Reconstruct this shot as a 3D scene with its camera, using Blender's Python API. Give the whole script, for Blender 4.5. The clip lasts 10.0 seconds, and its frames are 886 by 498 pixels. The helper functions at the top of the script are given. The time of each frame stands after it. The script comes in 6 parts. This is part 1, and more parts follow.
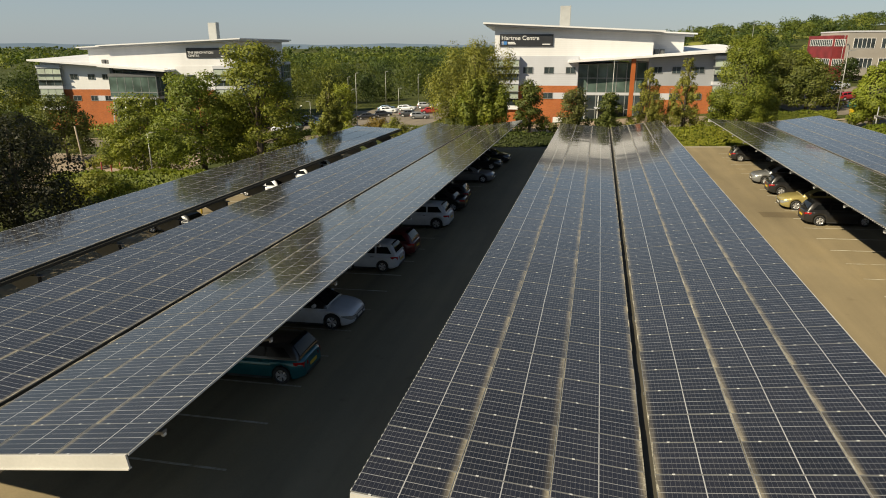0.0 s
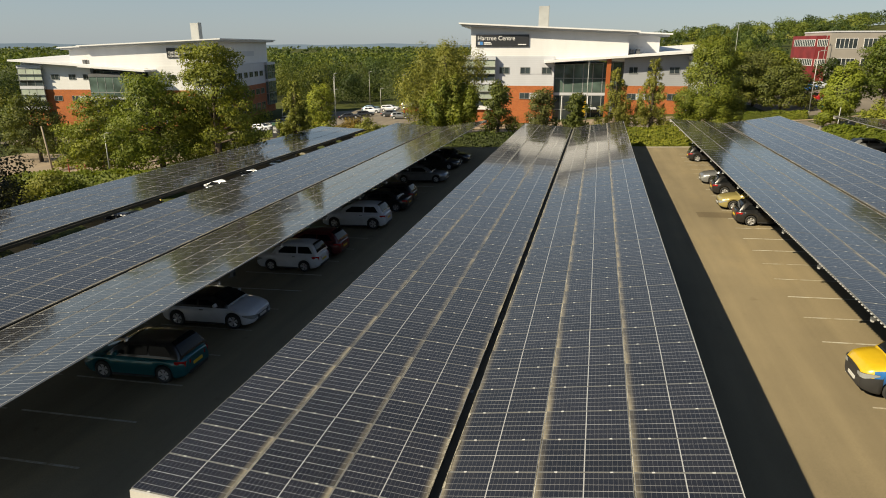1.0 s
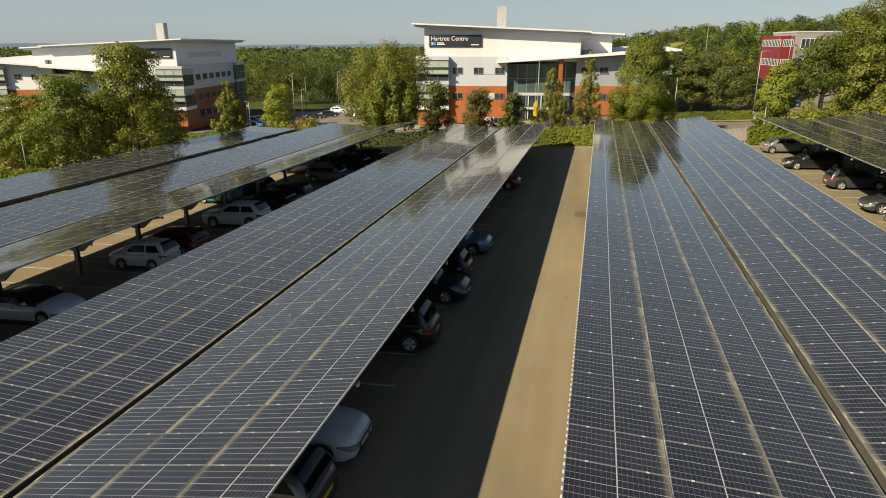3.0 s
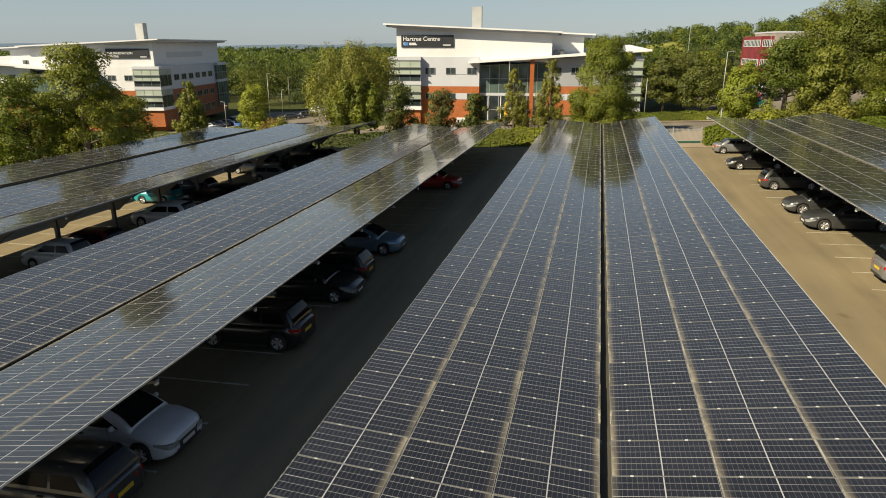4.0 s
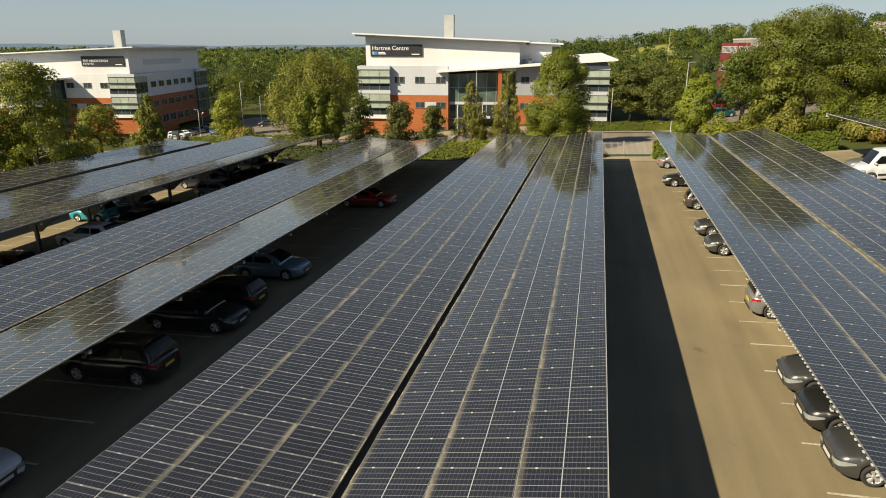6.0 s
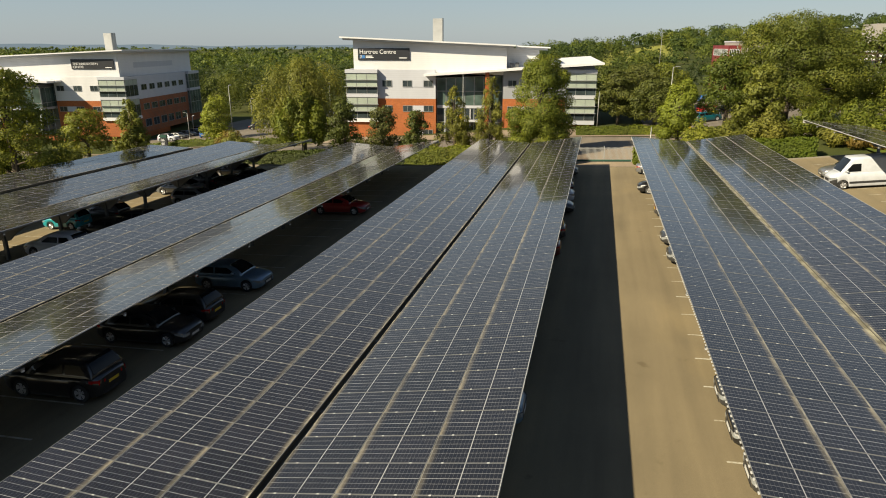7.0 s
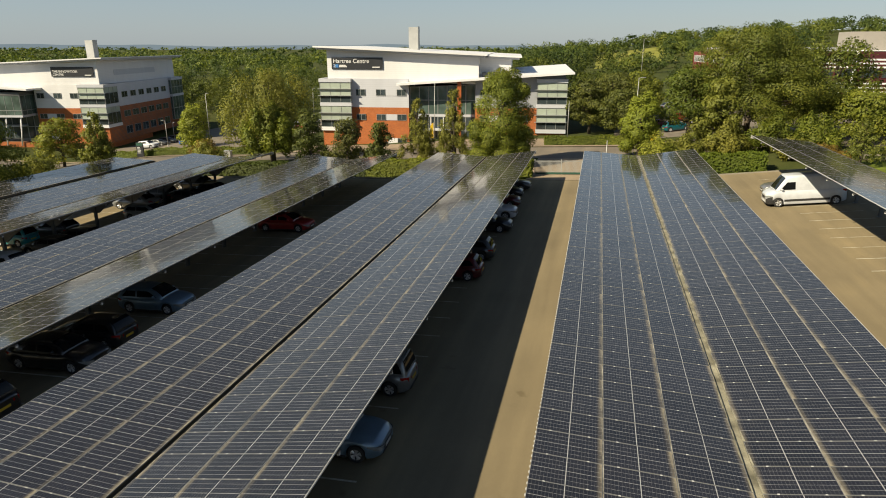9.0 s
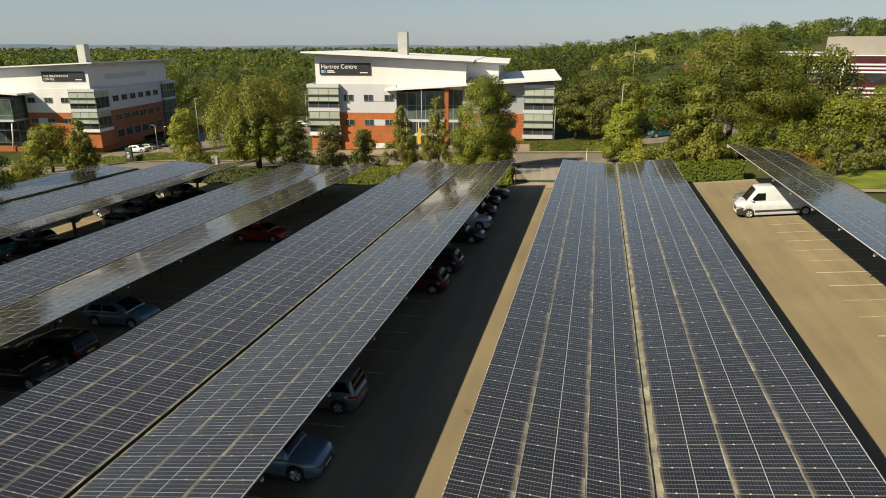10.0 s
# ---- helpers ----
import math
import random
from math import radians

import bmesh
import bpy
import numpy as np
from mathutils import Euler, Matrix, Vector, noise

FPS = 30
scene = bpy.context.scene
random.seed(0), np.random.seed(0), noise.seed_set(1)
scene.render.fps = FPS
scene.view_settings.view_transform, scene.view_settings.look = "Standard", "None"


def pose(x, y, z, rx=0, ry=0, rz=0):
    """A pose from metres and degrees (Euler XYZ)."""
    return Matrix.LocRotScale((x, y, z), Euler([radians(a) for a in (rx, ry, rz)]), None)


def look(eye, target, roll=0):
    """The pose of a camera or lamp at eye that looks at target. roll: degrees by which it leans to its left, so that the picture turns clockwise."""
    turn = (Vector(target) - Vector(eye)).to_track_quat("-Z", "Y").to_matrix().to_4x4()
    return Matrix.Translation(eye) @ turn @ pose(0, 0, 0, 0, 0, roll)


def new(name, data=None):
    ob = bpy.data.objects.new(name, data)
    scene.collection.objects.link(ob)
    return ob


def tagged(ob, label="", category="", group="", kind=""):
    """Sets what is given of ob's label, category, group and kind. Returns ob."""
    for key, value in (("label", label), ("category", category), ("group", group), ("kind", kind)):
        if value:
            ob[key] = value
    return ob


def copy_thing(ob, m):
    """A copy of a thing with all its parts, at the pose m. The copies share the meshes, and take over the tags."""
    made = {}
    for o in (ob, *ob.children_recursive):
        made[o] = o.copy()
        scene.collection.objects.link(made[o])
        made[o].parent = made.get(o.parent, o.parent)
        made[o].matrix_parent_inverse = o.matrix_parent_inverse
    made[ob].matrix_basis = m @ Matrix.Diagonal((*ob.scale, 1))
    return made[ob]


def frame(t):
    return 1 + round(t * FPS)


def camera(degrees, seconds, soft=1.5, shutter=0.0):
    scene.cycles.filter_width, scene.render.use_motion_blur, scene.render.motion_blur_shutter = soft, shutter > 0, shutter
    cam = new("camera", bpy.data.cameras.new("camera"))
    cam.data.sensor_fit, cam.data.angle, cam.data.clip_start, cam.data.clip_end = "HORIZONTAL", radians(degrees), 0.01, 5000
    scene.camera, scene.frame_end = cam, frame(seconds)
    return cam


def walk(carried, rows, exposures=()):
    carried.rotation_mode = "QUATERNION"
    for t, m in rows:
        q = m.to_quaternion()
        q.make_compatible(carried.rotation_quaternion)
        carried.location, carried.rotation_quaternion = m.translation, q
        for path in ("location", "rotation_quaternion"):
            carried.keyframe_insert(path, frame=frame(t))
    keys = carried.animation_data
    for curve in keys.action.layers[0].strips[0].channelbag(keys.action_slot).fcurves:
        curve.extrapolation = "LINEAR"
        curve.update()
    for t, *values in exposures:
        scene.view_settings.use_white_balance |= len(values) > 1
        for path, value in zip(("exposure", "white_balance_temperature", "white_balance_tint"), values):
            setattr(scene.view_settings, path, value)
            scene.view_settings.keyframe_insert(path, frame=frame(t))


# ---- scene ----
# ---------------------------------------------------------------- camera
cam = camera(69.26, 10.0, 1.0)
PITCH, YAW = 17.58, 13.27
EYES = [
    (0.0, 0.00, 0.00, 9.98), (0.5, 1.77, 0.37, 10.00), (1.0, 3.79, 0.76, 10.02), (1.5, 5.57, 1.11, 10.05),
    (2.0, 7.30, 1.46, 10.06), (2.5, 9.11, 1.81, 10.06), (4.0, 15.68, 3.14, 10.11), (4.5, 17.41, 3.47, 10.39),
    (5.0, 18.51, 3.70, 10.80), (5.5, 19.61, 3.92, 11.20), (7.0, 22.65, 4.72, 12.11), (7.5, 23.72, 4.95, 12.40),
    (8.0, 24.86, 5.12, 12.72), (8.5, 25.98, 5.25, 13.13), (9.0, 27.07, 5.39, 13.57), (9.5, 28.12, 5.56, 14.00),
    (10.0, 29.10, 5.74, 14.45),
]
K = 1.08  # metres to one step of the site plan
STOPS = [(0.0, 0.82), (1.0, 0.86), (2.5, 0.89), (4.0, 0.93), (5.0, 0.93), (7.0, 0.92), (8.5, 0.88), (10.0, 0.88)]
walk(cam, [(t, pose(K * x, K * y, K * z, 90 - PITCH, 0, YAW)) for t, x, y, z in EYES], STOPS)

# ---------------------------------------------------------------- world and light
SUN_TO = Vector((-0.93, -0.95, 1.0)).normalized()
SUN_EL = math.asin(SUN_TO.z)
world = bpy.data.worlds.new("sky_world")
scene.world = world
world.use_nodes = True
wn = world.node_tree.nodes
wl = world.node_tree.links
sky = wn.new("ShaderNodeTexSky")
sky.sky_type = 'NISHITA'
sky.sun_disc = False
sky.sun_elevation = SUN_EL
sky.sun_rotation = math.atan2(SUN_TO.x, SUN_TO.y)
sky.air_density = 1.0
sky.dust_density = 0.4
sky.ozone_density = 1.0
bg = wn["Background"]
bg.inputs["Strength"].default_value = 0.05
haze = wn.new("ShaderNodeMix")
haze.data_type = 'RGBA'
# thin haze, densest towards the horizon
sky_dir = wn.new("ShaderNodeTexCoord")
sky_sep = wn.new("ShaderNodeSeparateXYZ")
wl.new(sky_dir.outputs["Generated"], sky_sep.inputs[0])
thin = wn.new("ShaderNodeMapRange")
thin.interpolation_type = 'SMOOTHSTEP'
thin.inputs["From Min"].default_value, thin.inputs["From Max"].default_value = 0.22, 0.66
thin.inputs["To Min"].default_value, thin.inputs["To Max"].default_value = 0.66, 0.04
wl.new(sky_sep.outputs[2], thin.inputs["Value"])
wl.new(thin.outputs[0], haze.inputs[0])
haze.inputs[7].default_value = (3.65, 4.55, 5.35, 1.0)
wl.new(sky.outputs[0], haze.inputs[6])
wl.new(haze.outputs[2], bg.inputs["Color"])

sun_data = bpy.data.lights.new("sun", 'SUN')
sun_data.energy = 5.0
sun_data.angle = radians(0.6)
sun_data.color = (1.0, 0.87, 0.62)
sun = new("sun", sun_data)
sun.matrix_world = look((0, 0, 0), -SUN_TO)


# ---------------------------------------------------------------- small tools
def smooth(a, b, v):
    k = min(1.0, max(0.0, (v - a) / (b - a)))
    return k * k * (3 - 2 * k)


def land(x, y):
    """The lie of the land, in the site plan's steps."""
    cx = max(-62.0, min(75.0, x))
    z = 0.038 * cx - 0.010 * max(-30.0, min(118.0, y)) + 0.075 * max(0.0, min(18.0, x - 31.0))
    z -= 0.9 * smooth(76, 108, y) * smooth(10, -10, x)
    z -= 1.4 * smooth(-38, -66, x) + 0.6 * smooth(-17, -27, x)
    d = math.hypot(x, y - 60)
    z -= 6.0 * smooth(150, 420, d) * smooth(200, -60, x)
    z -= 16.0 * smooth(400, 2400, d)
    hill = 13.0 * smooth(-115, -15, x) + 4.0 * smooth(20, 120, x) + 9.0 * smooth(100, 280, x)
    z += hill * smooth(230, 600, y) * (1 - 0.9 * smooth(720, 1400, y))
    z += 22.0 * smooth(1500, 4200, d)
    return z


def gz(x, y):
    """Height of the ground, in metres."""
    return K * land(x / K, y / K)


def up(x, y):
    """The turn that stands a thing square on the sloping ground."""
    e = 0.5
    n = Vector((gz(x - e, y) - gz(x + e, y), gz(x, y - e) - gz(x, y + e), 2 * e)).normalized()
    return Vector((0, 0, 1)).rotation_difference(n).to_matrix().to_4x4()


def on_ground(x, y, rz=0.0, lift=0.0):
    return Matrix.Translation((x, y, gz(x, y) + lift)) @ up(x, y) @ pose(0, 0, 0, 0, 0, rz)


def box(bm, x0, x1, y0, y1, z0, z1, mi=0):
    v = [bm.verts.new(c) for c in ((x0, y0, z0), (x1, y0, z0), (x1, y1, z0), (x0, y1, z0),
                                   (x0, y0, z1), (x1, y0, z1), (x1, y1, z1), (x0, y1, z1))]
    for q in ((0, 3, 2, 1), (4, 5, 6, 7), (0, 1, 5, 4), (1, 2, 6, 5), (2, 3, 7, 6), (3, 0, 4, 7)):
        bm.faces.new([v[i] for i in q]).material_index = mi


def prism(bm, pts, y0, y1, mi=0):
    """A polygon in x and z, drawn out from y0 to y1."""
    a = [bm.verts.new((x, y0, z)) for x, z in pts]
    b = [bm.verts.new((x, y1, z)) for x, z in pts]
    n = len(pts)
    bm.faces.new(a).material_index = mi
    bm.faces.new(b[::-1]).material_index = mi
    for i in range(n):
        bm.faces.new([a[i], b[i], b[(i + 1) % n], a[(i + 1) % n]]).material_index = mi


def rod(bm, p, q, r0, r1=None, n=8, mi=0, caps=True):
    """A round bar from p to q that may taper."""
    p, q = Vector(p), Vector(q)
    r1 = r0 if r1 is None else r1
    turn = Vector((0, 0, 1)).rotation_difference((q - p).normalized()).to_matrix()
    a, b = [], []
    for i in range(n):
        w = 2 * math.pi * i / n
        e = turn @ Vector((math.cos(w), math.sin(w), 0))
        a.append(bm.verts.new(p + e * r0))
        b.append(bm.verts.new(q + e * r1))
    for i in range(n):
        f = bm.faces.new([a[i], a[(i + 1) % n], b[(i + 1) % n], b[i]])
        f.material_index, f.smooth = mi, True
    if caps:
        bm.faces.new(a[::-1]).material_index = mi
        bm.faces.new(b).material_index = mi


def mesh_of(name, bm, *mats):
    bmesh.ops.recalc_face_normals(bm, faces=bm.faces)
    me = bpy.data.meshes.new(name)
    bm.to_mesh(me)
    bm.free()
    for m in mats:
        me.materials.append(m)
    return me


def thing(name, m, label, category, group="", kind=""):
    """An Empty at a thing's base."""
    ob = new(name)
    ob.empty_display_size = 0.2
    ob.matrix_world = m
    return tagged(ob, label, category, group, kind)


def solid(name, bm, mats, label, category="", group="", kind="", m=None):
    """A thing that is one mesh."""
    mats = mats if isinstance(mats, (list, tuple)) else [mats]
    ob = new(name, mesh_of(name, bm, *mats))
    if m is not None:
        ob.matrix_world = m
    return tagged(ob, label, category, group, kind)


def part(name, bm, mats, parent, label="", m=None, kind=""):
    mats = mats if isinstance(mats, (list, tuple)) else [mats]
    ob = new(name, mesh_of(name, bm, *mats))
    ob.parent = parent
    if m is not None:
        ob.matrix_basis = m
    return tagged(ob, label, kind=kind)


def piece(name, me, parent, m):
    """One more object on a mesh that others share."""
    ob = new(name, me)
    ob.parent = parent
    ob.matrix_basis = m
    return ob


# ---------------------------------------------------------------- materials
def material(name, rough=0.6, metal=0.0, spec=0.5):
    m = bpy.data.materials.new(name)
    m.use_nodes = True
    n = m.node_tree.nodes
    b = n["Principled BSDF"]
    b.inputs["Roughness"].default_value = rough
    b.inputs["Metallic"].default_value = metal
    b.inputs["Specular IOR Level"].default_value = spec
    return m, n, m.node_tree.links, b


def coords(n, l, scale=1.0, kind="Object"):
    tc = n.new("ShaderNodeTexCoord")
    mp = n.new("ShaderNodeMapping")
    sc = scale if isinstance(scale, tuple) else (scale, scale, scale)
    mp.inputs["Scale"].default_value = sc
    l.new(tc.outputs[kind], mp.inputs["Vector"])
    return mp.outputs["Vector"]


def noise_of(n, l, vec, scale, detail=4.0, rough=0.55):
    t = n.new("ShaderNodeTexNoise")
    t.inputs["Scale"].default_value = scale
    t.inputs["Detail"].default_value = detail
    t.inputs["Roughness"].default_value = rough
    l.new(vec, t.inputs["Vector"])
    return t.outputs["Fac"]


def ramp(n, l, fac, stops):
    r = n.new("ShaderNodeValToRGB")
    e = r.color_ramp.elements
    while len(e) > 1:
        e.remove(e[-1])
    e[0].position, e[0].color = stops[0][0], (*stops[0][1], 1)
    for p, c in stops[1:]:
        e.new(p).color = (*c, 1)
    l.new(fac, r.inputs["Fac"])
    return r.outputs["Color"]


def mix(n, l, fac, a, b, mode='MIX'):
    m = n.new("ShaderNodeMix")
    m.data_type, m.blend_type = 'RGBA', mode
    for sock, v in ((m.inputs[0], fac), (m.inputs[6], a), (m.inputs[7], b)):
        if isinstance(v, (int, float)):
            sock.default_value = v
        elif isinstance(v, tuple):
            sock.default_value = (*v, 1)
        else:
            l.new(v, sock)
    return m.outputs[2]


def maths(n, l, op, a, b=0.0, c=None):
    m = n.new("ShaderNodeMath")
    m.operation = op
    for i, v in enumerate((a, b) if c is None else (a, b, c)):
        if isinstance(v, (int, float)):
            m.inputs[i].default_value = v
        else:
            l.new(v, m.inputs[i])
    return m.outputs[0]


def bump(n, l, b, height, strength=0.3, distance=0.01):
    k = n.new("ShaderNodeBump")
    k.inputs["Strength"].default_value = strength
    k.inputs["Distance"].default_value = distance
    l.new(height, k.inputs["Height"])
    l.new(k.outputs[0], b.inputs["Normal"])


def plain(name, colour, rough=0.55, metal=0.0, vary=0.12, scale=6.0, spec=0.5, grain=0.15):
    """A painted or bare surface with soft stains and fine grain."""
    m, n, l, b = material(name, rough, metal, spec)
    v = coords(n, l)
    big = noise_of(n, l, v, scale * 0.15, 3)
    fine = noise_of(n, l, v, scale * 5, 2)
    lo = tuple(c * (1 - vary) for c in colour)
    hi = tuple(min(1, c * (1 + vary)) for c in colour)
    col = ramp(n, l, big, [(0.3, lo), (0.7, hi)])
    f2 = ramp(n, l, fine, [(0.3, (1 - grain * 0.5,) * 3), (0.7, (1,) * 3)])
    l.new(mix(n, l, 1.0, col, f2, 'MULTIPLY'), b.inputs["Base Color"])
    l.new(maths(n, l, 'MULTIPLY_ADD', fine, 0.2, rough - 0.1), b.inputs["Roughness"])
    if grain:
        bump(n, l, b, fine, 0.1, 0.005)
    return m


def asphalt(name, base, warm):
    m, n, l, b = material(name, 0.9, 0, 0.25)
    v = coords(n, l)
    big = noise_of(n, l, v, 0.16, 5, 0.6)
    streak = noise_of(n, l, coords(n, l, (0.9, 0.05, 1)), 1.0, 4)
    fine = noise_of(n, l, v, 30, 3, 0.7)
    col = ramp(n, l, big, [(0.3, base), (0.72, warm)])
    pale = tuple(min(1, c * 1.16) for c in warm)
    col = mix(n, l, 0.5, col, ramp(n, l, streak, [(0.35, base), (0.6, warm), (0.74, pale)]))
    wheel = noise_of(n, l, coords(n, l, (0.5, 0.018, 1)), 1.0, 2)
    col = mix(n, l, 1.0, col, ramp(n, l, wheel, [(0.36, (0.90, 0.90, 0.91)), (0.6, (1, 1, 1)), (0.72, (1.10, 1.09, 1.06))]), 'MULTIPLY')
    blotch = noise_of(n, l, coords(n, l, (0.5, 0.22, 1)), 0.55, 4)
    col = mix(n, l, 1.0, col, ramp(n, l, blotch, [(0.34, (0.92, 0.92, 0.92)), (0.55, (1, 1, 1)), (0.70, (1.15, 1.13, 1.07))]), 'MULTIPLY')
    spots = ramp(n, l, noise_of(n, l, v, 1.1, 3), [(0.22, (0.72, 0.70, 0.66)), (0.32, (1, 1, 1))])
    col = mix(n, l, 0.8, col, spots, 'MULTIPLY')
    col = mix(n, l, 1.0, col, ramp(n, l, fine, [(0.3, (0.78, 0.78, 0.78)), (0.7, (1.0, 1.0, 1.0))]), 'MULTIPLY')
    l.new(col, b.inputs["Base Color"])
    bump(n, l, b, fine, 0.4, 0.01)
    return m


def ground_material():
    m, n, l, b = material("grass_ground", 0.95, 0, 0.1)
    v = coords(n, l)
    big = noise_of(n, l, v, 0.012, 6, 0.6)
    mid = noise_of(n, l, v, 0.25, 4)
    fine = noise_of(n, l, v, 9, 3)
    col = ramp(n, l, big, [(0.34, (0.038, 0.054, 0.014)), (0.5, (0.056, 0.070, 0.018)), (0.66, (0.098, 0.096, 0.028))])
    col = mix(n, l, 0.5, col, ramp(n, l, mid, [(0.3, (0.036, 0.050, 0.013)), (0.7, (0.086, 0.088, 0.026))]))
    col = mix(n, l, 1.0, col, ramp(n, l, fine, [(0.3, (0.65, 0.65, 0.65)), (0.75, (1.0, 1.0, 1.0))]), 'MULTIPLY')
    l.new(col, b.inputs["Base Color"])
    bump(n, l, b, fine, 0.6, 0.05)
    return m


def module_material():
    """Glass over dark cells; the UV map is in metres from the module's low, near corner."""
    m, n, l, b = material("solar_glass", 0.12, 0, 0.5)
    tc = n.new("ShaderNodeTexCoord")
    sep = n.new("ShaderNodeSeparateXYZ")
    l.new(tc.outputs["UV"], sep.inputs[0])
    U, V = sep.outputs[0], sep.outputs[1]

    def line(coord, pitch, width, offset=0.0):
        """1 inside thin lines at even steps."""
        a = maths(n, l, 'PINGPONG', maths(n, l, 'ADD', coord, offset), pitch / 2)
        return maths(n, l, 'LESS_THAN', a, width / 2)

    def single(coord, at, width):
        return maths(n, l, 'LESS_THAN', maths(n, l, 'ABSOLUTE', maths(n, l, 'SUBTRACT', coord, at)), width / 2)

    lines = maths(n, l, 'MAXIMUM', line(V, 0.1870, 0.010), maths(n, l, 'MULTIPLY', line(U, 0.0899, 0.006), 0.32))
    bright = maths(n, l, 'MAXIMUM', single(U, 0.899, 0.022), maths(n, l, 'MULTIPLY', single(V, 0.561, 0.015), 0.7))
    info = n.new("ShaderNodeObjectInfo")
    v3 = coords(n, l, 1.0, "Object")
    cloud = noise_of(n, l, v3, 3.0, 4)
    cell = ramp(n, l, info.outputs["Random"], [(0.0, (0.006, 0.007, 0.011)), (1.0, (0.011, 0.012, 0.018))])
    busbar = line(V, 0.0312, 0.0035)
    cell = mix(n, l, maths(n, l, 'MULTIPLY', busbar, 0.27), cell, (0.09, 0.09, 0.095))
    col = mix(n, l, maths(n, l, 'MULTIPLY', lines, 0.95), cell, (0.215, 0.215, 0.220))
    col = mix(n, l, bright, col, (0.33, 0.33, 0.33))
    # dust that has washed down to the low edge
    low = n.new("ShaderNodeMapRange")
    low.inputs["From Min"].default_value, low.inputs["From Max"].default_value = 0.17, 0.0
    l.new(U, low.inputs["Value"])
    near = n.new("ShaderNodeMapRange")
    near.inputs["From Min"].default_value, near.inputs["From Max"].default_value = 1.2, 0.0
    l.new(V, near.inputs["Value"])
    patch = noise_of(n, l, coords(n, l, (1.0, 0.55, 1.0)), 2.4, 3)
    dust = maths(n, l, 'MULTIPLY', maths(n, l, 'POWER', low.outputs[0], 1.4), maths(n, l, 'MULTIPLY_ADD', patch, 3.4, -0.9))
    dust = maths(n, l, 'MAXIMUM', dust, 0.0)
    corner = maths(n, l, 'POWER', near.outputs[0], 2.5)
    dust = maths(n, l, 'MULTIPLY', dust, maths(n, l, 'MULTIPLY_ADD', corner, 1.7, 0.45))
    dust = maths(n, l, 'MULTIPLY', dust, maths(n, l, 'MULTIPLY_ADD', info.outputs["Random"], 0.7, 0.3))
    film = maths(n, l, 'MULTIPLY_ADD', cloud, 0.050, -0.010)
    dust = maths(n, l, 'MINIMUM', maths(n, l, 'ADD', dust, film), 0.85)
    col = mix(n, l, dust, col, (0.31, 0.268, 0.185))
    l.new(col, b.inputs["Base Color"])
    l.new(maths(n, l, 'MULTIPLY_ADD', dust, 0.55, 0.068), b.inputs["Roughness"])
    b.inputs["IOR"].default_value = 1.52
    bump(n, l, b, noise_of(n, l, v3, 0.9, 2), 0.03, 0.01)
    return m


def dust_material():
    """Pale grit lying in patches on a dark rail."""
    m, n, l, b = material("seam_dust", 0.9, 0, 0.2)
    v = coords(n, l)
    long = noise_of(n, l, coords(n, l, (1.0, 0.8, 1.0)), 1.3, 4, 0.65)
    grit = noise_of(n, l, v, 24, 3, 0.7)
    k = maths(n, l, 'ADD', maths(n, l, 'MULTIPLY', long, 0.7), maths(n, l, 'MULTIPLY', grit, 0.45))
    l.new(ramp(n, l, k, [(0.44, (0.060, 0.056, 0.048)), (0.55, (0.165, 0.150, 0.118)), (0.64, (0.32, 0.296, 0.235)), (0.74, (0.52, 0.50, 0.44))]), b.inputs["Base Color"])
    bump(n, l, b, grit, 0.5, 0.01)
    return m


def worn_paint():
    """Thin white road paint, rubbed through in places."""
    m, n, l, b = material("road_paint", 0.85, 0, 0.25)
    v = coords(n, l)
    info = n.new("ShaderNodeObjectInfo")
    rub = maths(n, l, 'ADD', noise_of(n, l, v, 1.7, 4, 0.7), maths(n, l, 'MULTIPLY_ADD', info.outputs["Random"], 0.16, -0.10))
    l.new(ramp(n, l, rub, [(0.38, (0.42, 0.40, 0.33)), (0.64, (0.225, 0.185, 0.115))]), b.inputs["Base Color"])
    return m


def brick_paint():
    m, n, l, b = material("terracotta_brick", 0.85, 0, 0.2)
    tc = n.new("ShaderNodeTexCoord")
    br = n.new("ShaderNodeTexBrick")
    br.inputs["Scale"].default_value = 1.0
    br.inputs["Brick Width"].default_value = 0.225
    br.inputs["Row Height"].default_value = 0.12
    br.inputs["Mortar Size"].default_value = 0.008
    br.inputs["Color1"].default_value = (0.335, 0.100, 0.030, 1)
    br.inputs["Color2"].default_value = (0.41, 0.134, 0.042, 1)
    br.inputs["Mortar"].default_value = (0.21, 0.11, 0.07, 1)
    mp = n.new("ShaderNodeMapping")
    mp.inputs["Rotation"].default_value = (radians(90), 0, 0)
    l.new(tc.outputs["Object"], mp.inputs["Vector"])
    l.new(mp.outputs["Vector"], br.inputs["Vector"])
    stain = noise_of(n, l, coords(n, l), 0.5, 5)
    col = mix(n, l, 1.0, br.outputs["Color"], ramp(n, l, stain, [(0.3, (0.8, 0.8, 0.8)), (0.7, (1.05, 1.02, 1.0))]), 'MULTIPLY')
    l.new(col, b.inputs["Base Color"])
    bump(n, l, b, br.outputs["Fac"], -0.3, 0.01)
    return m


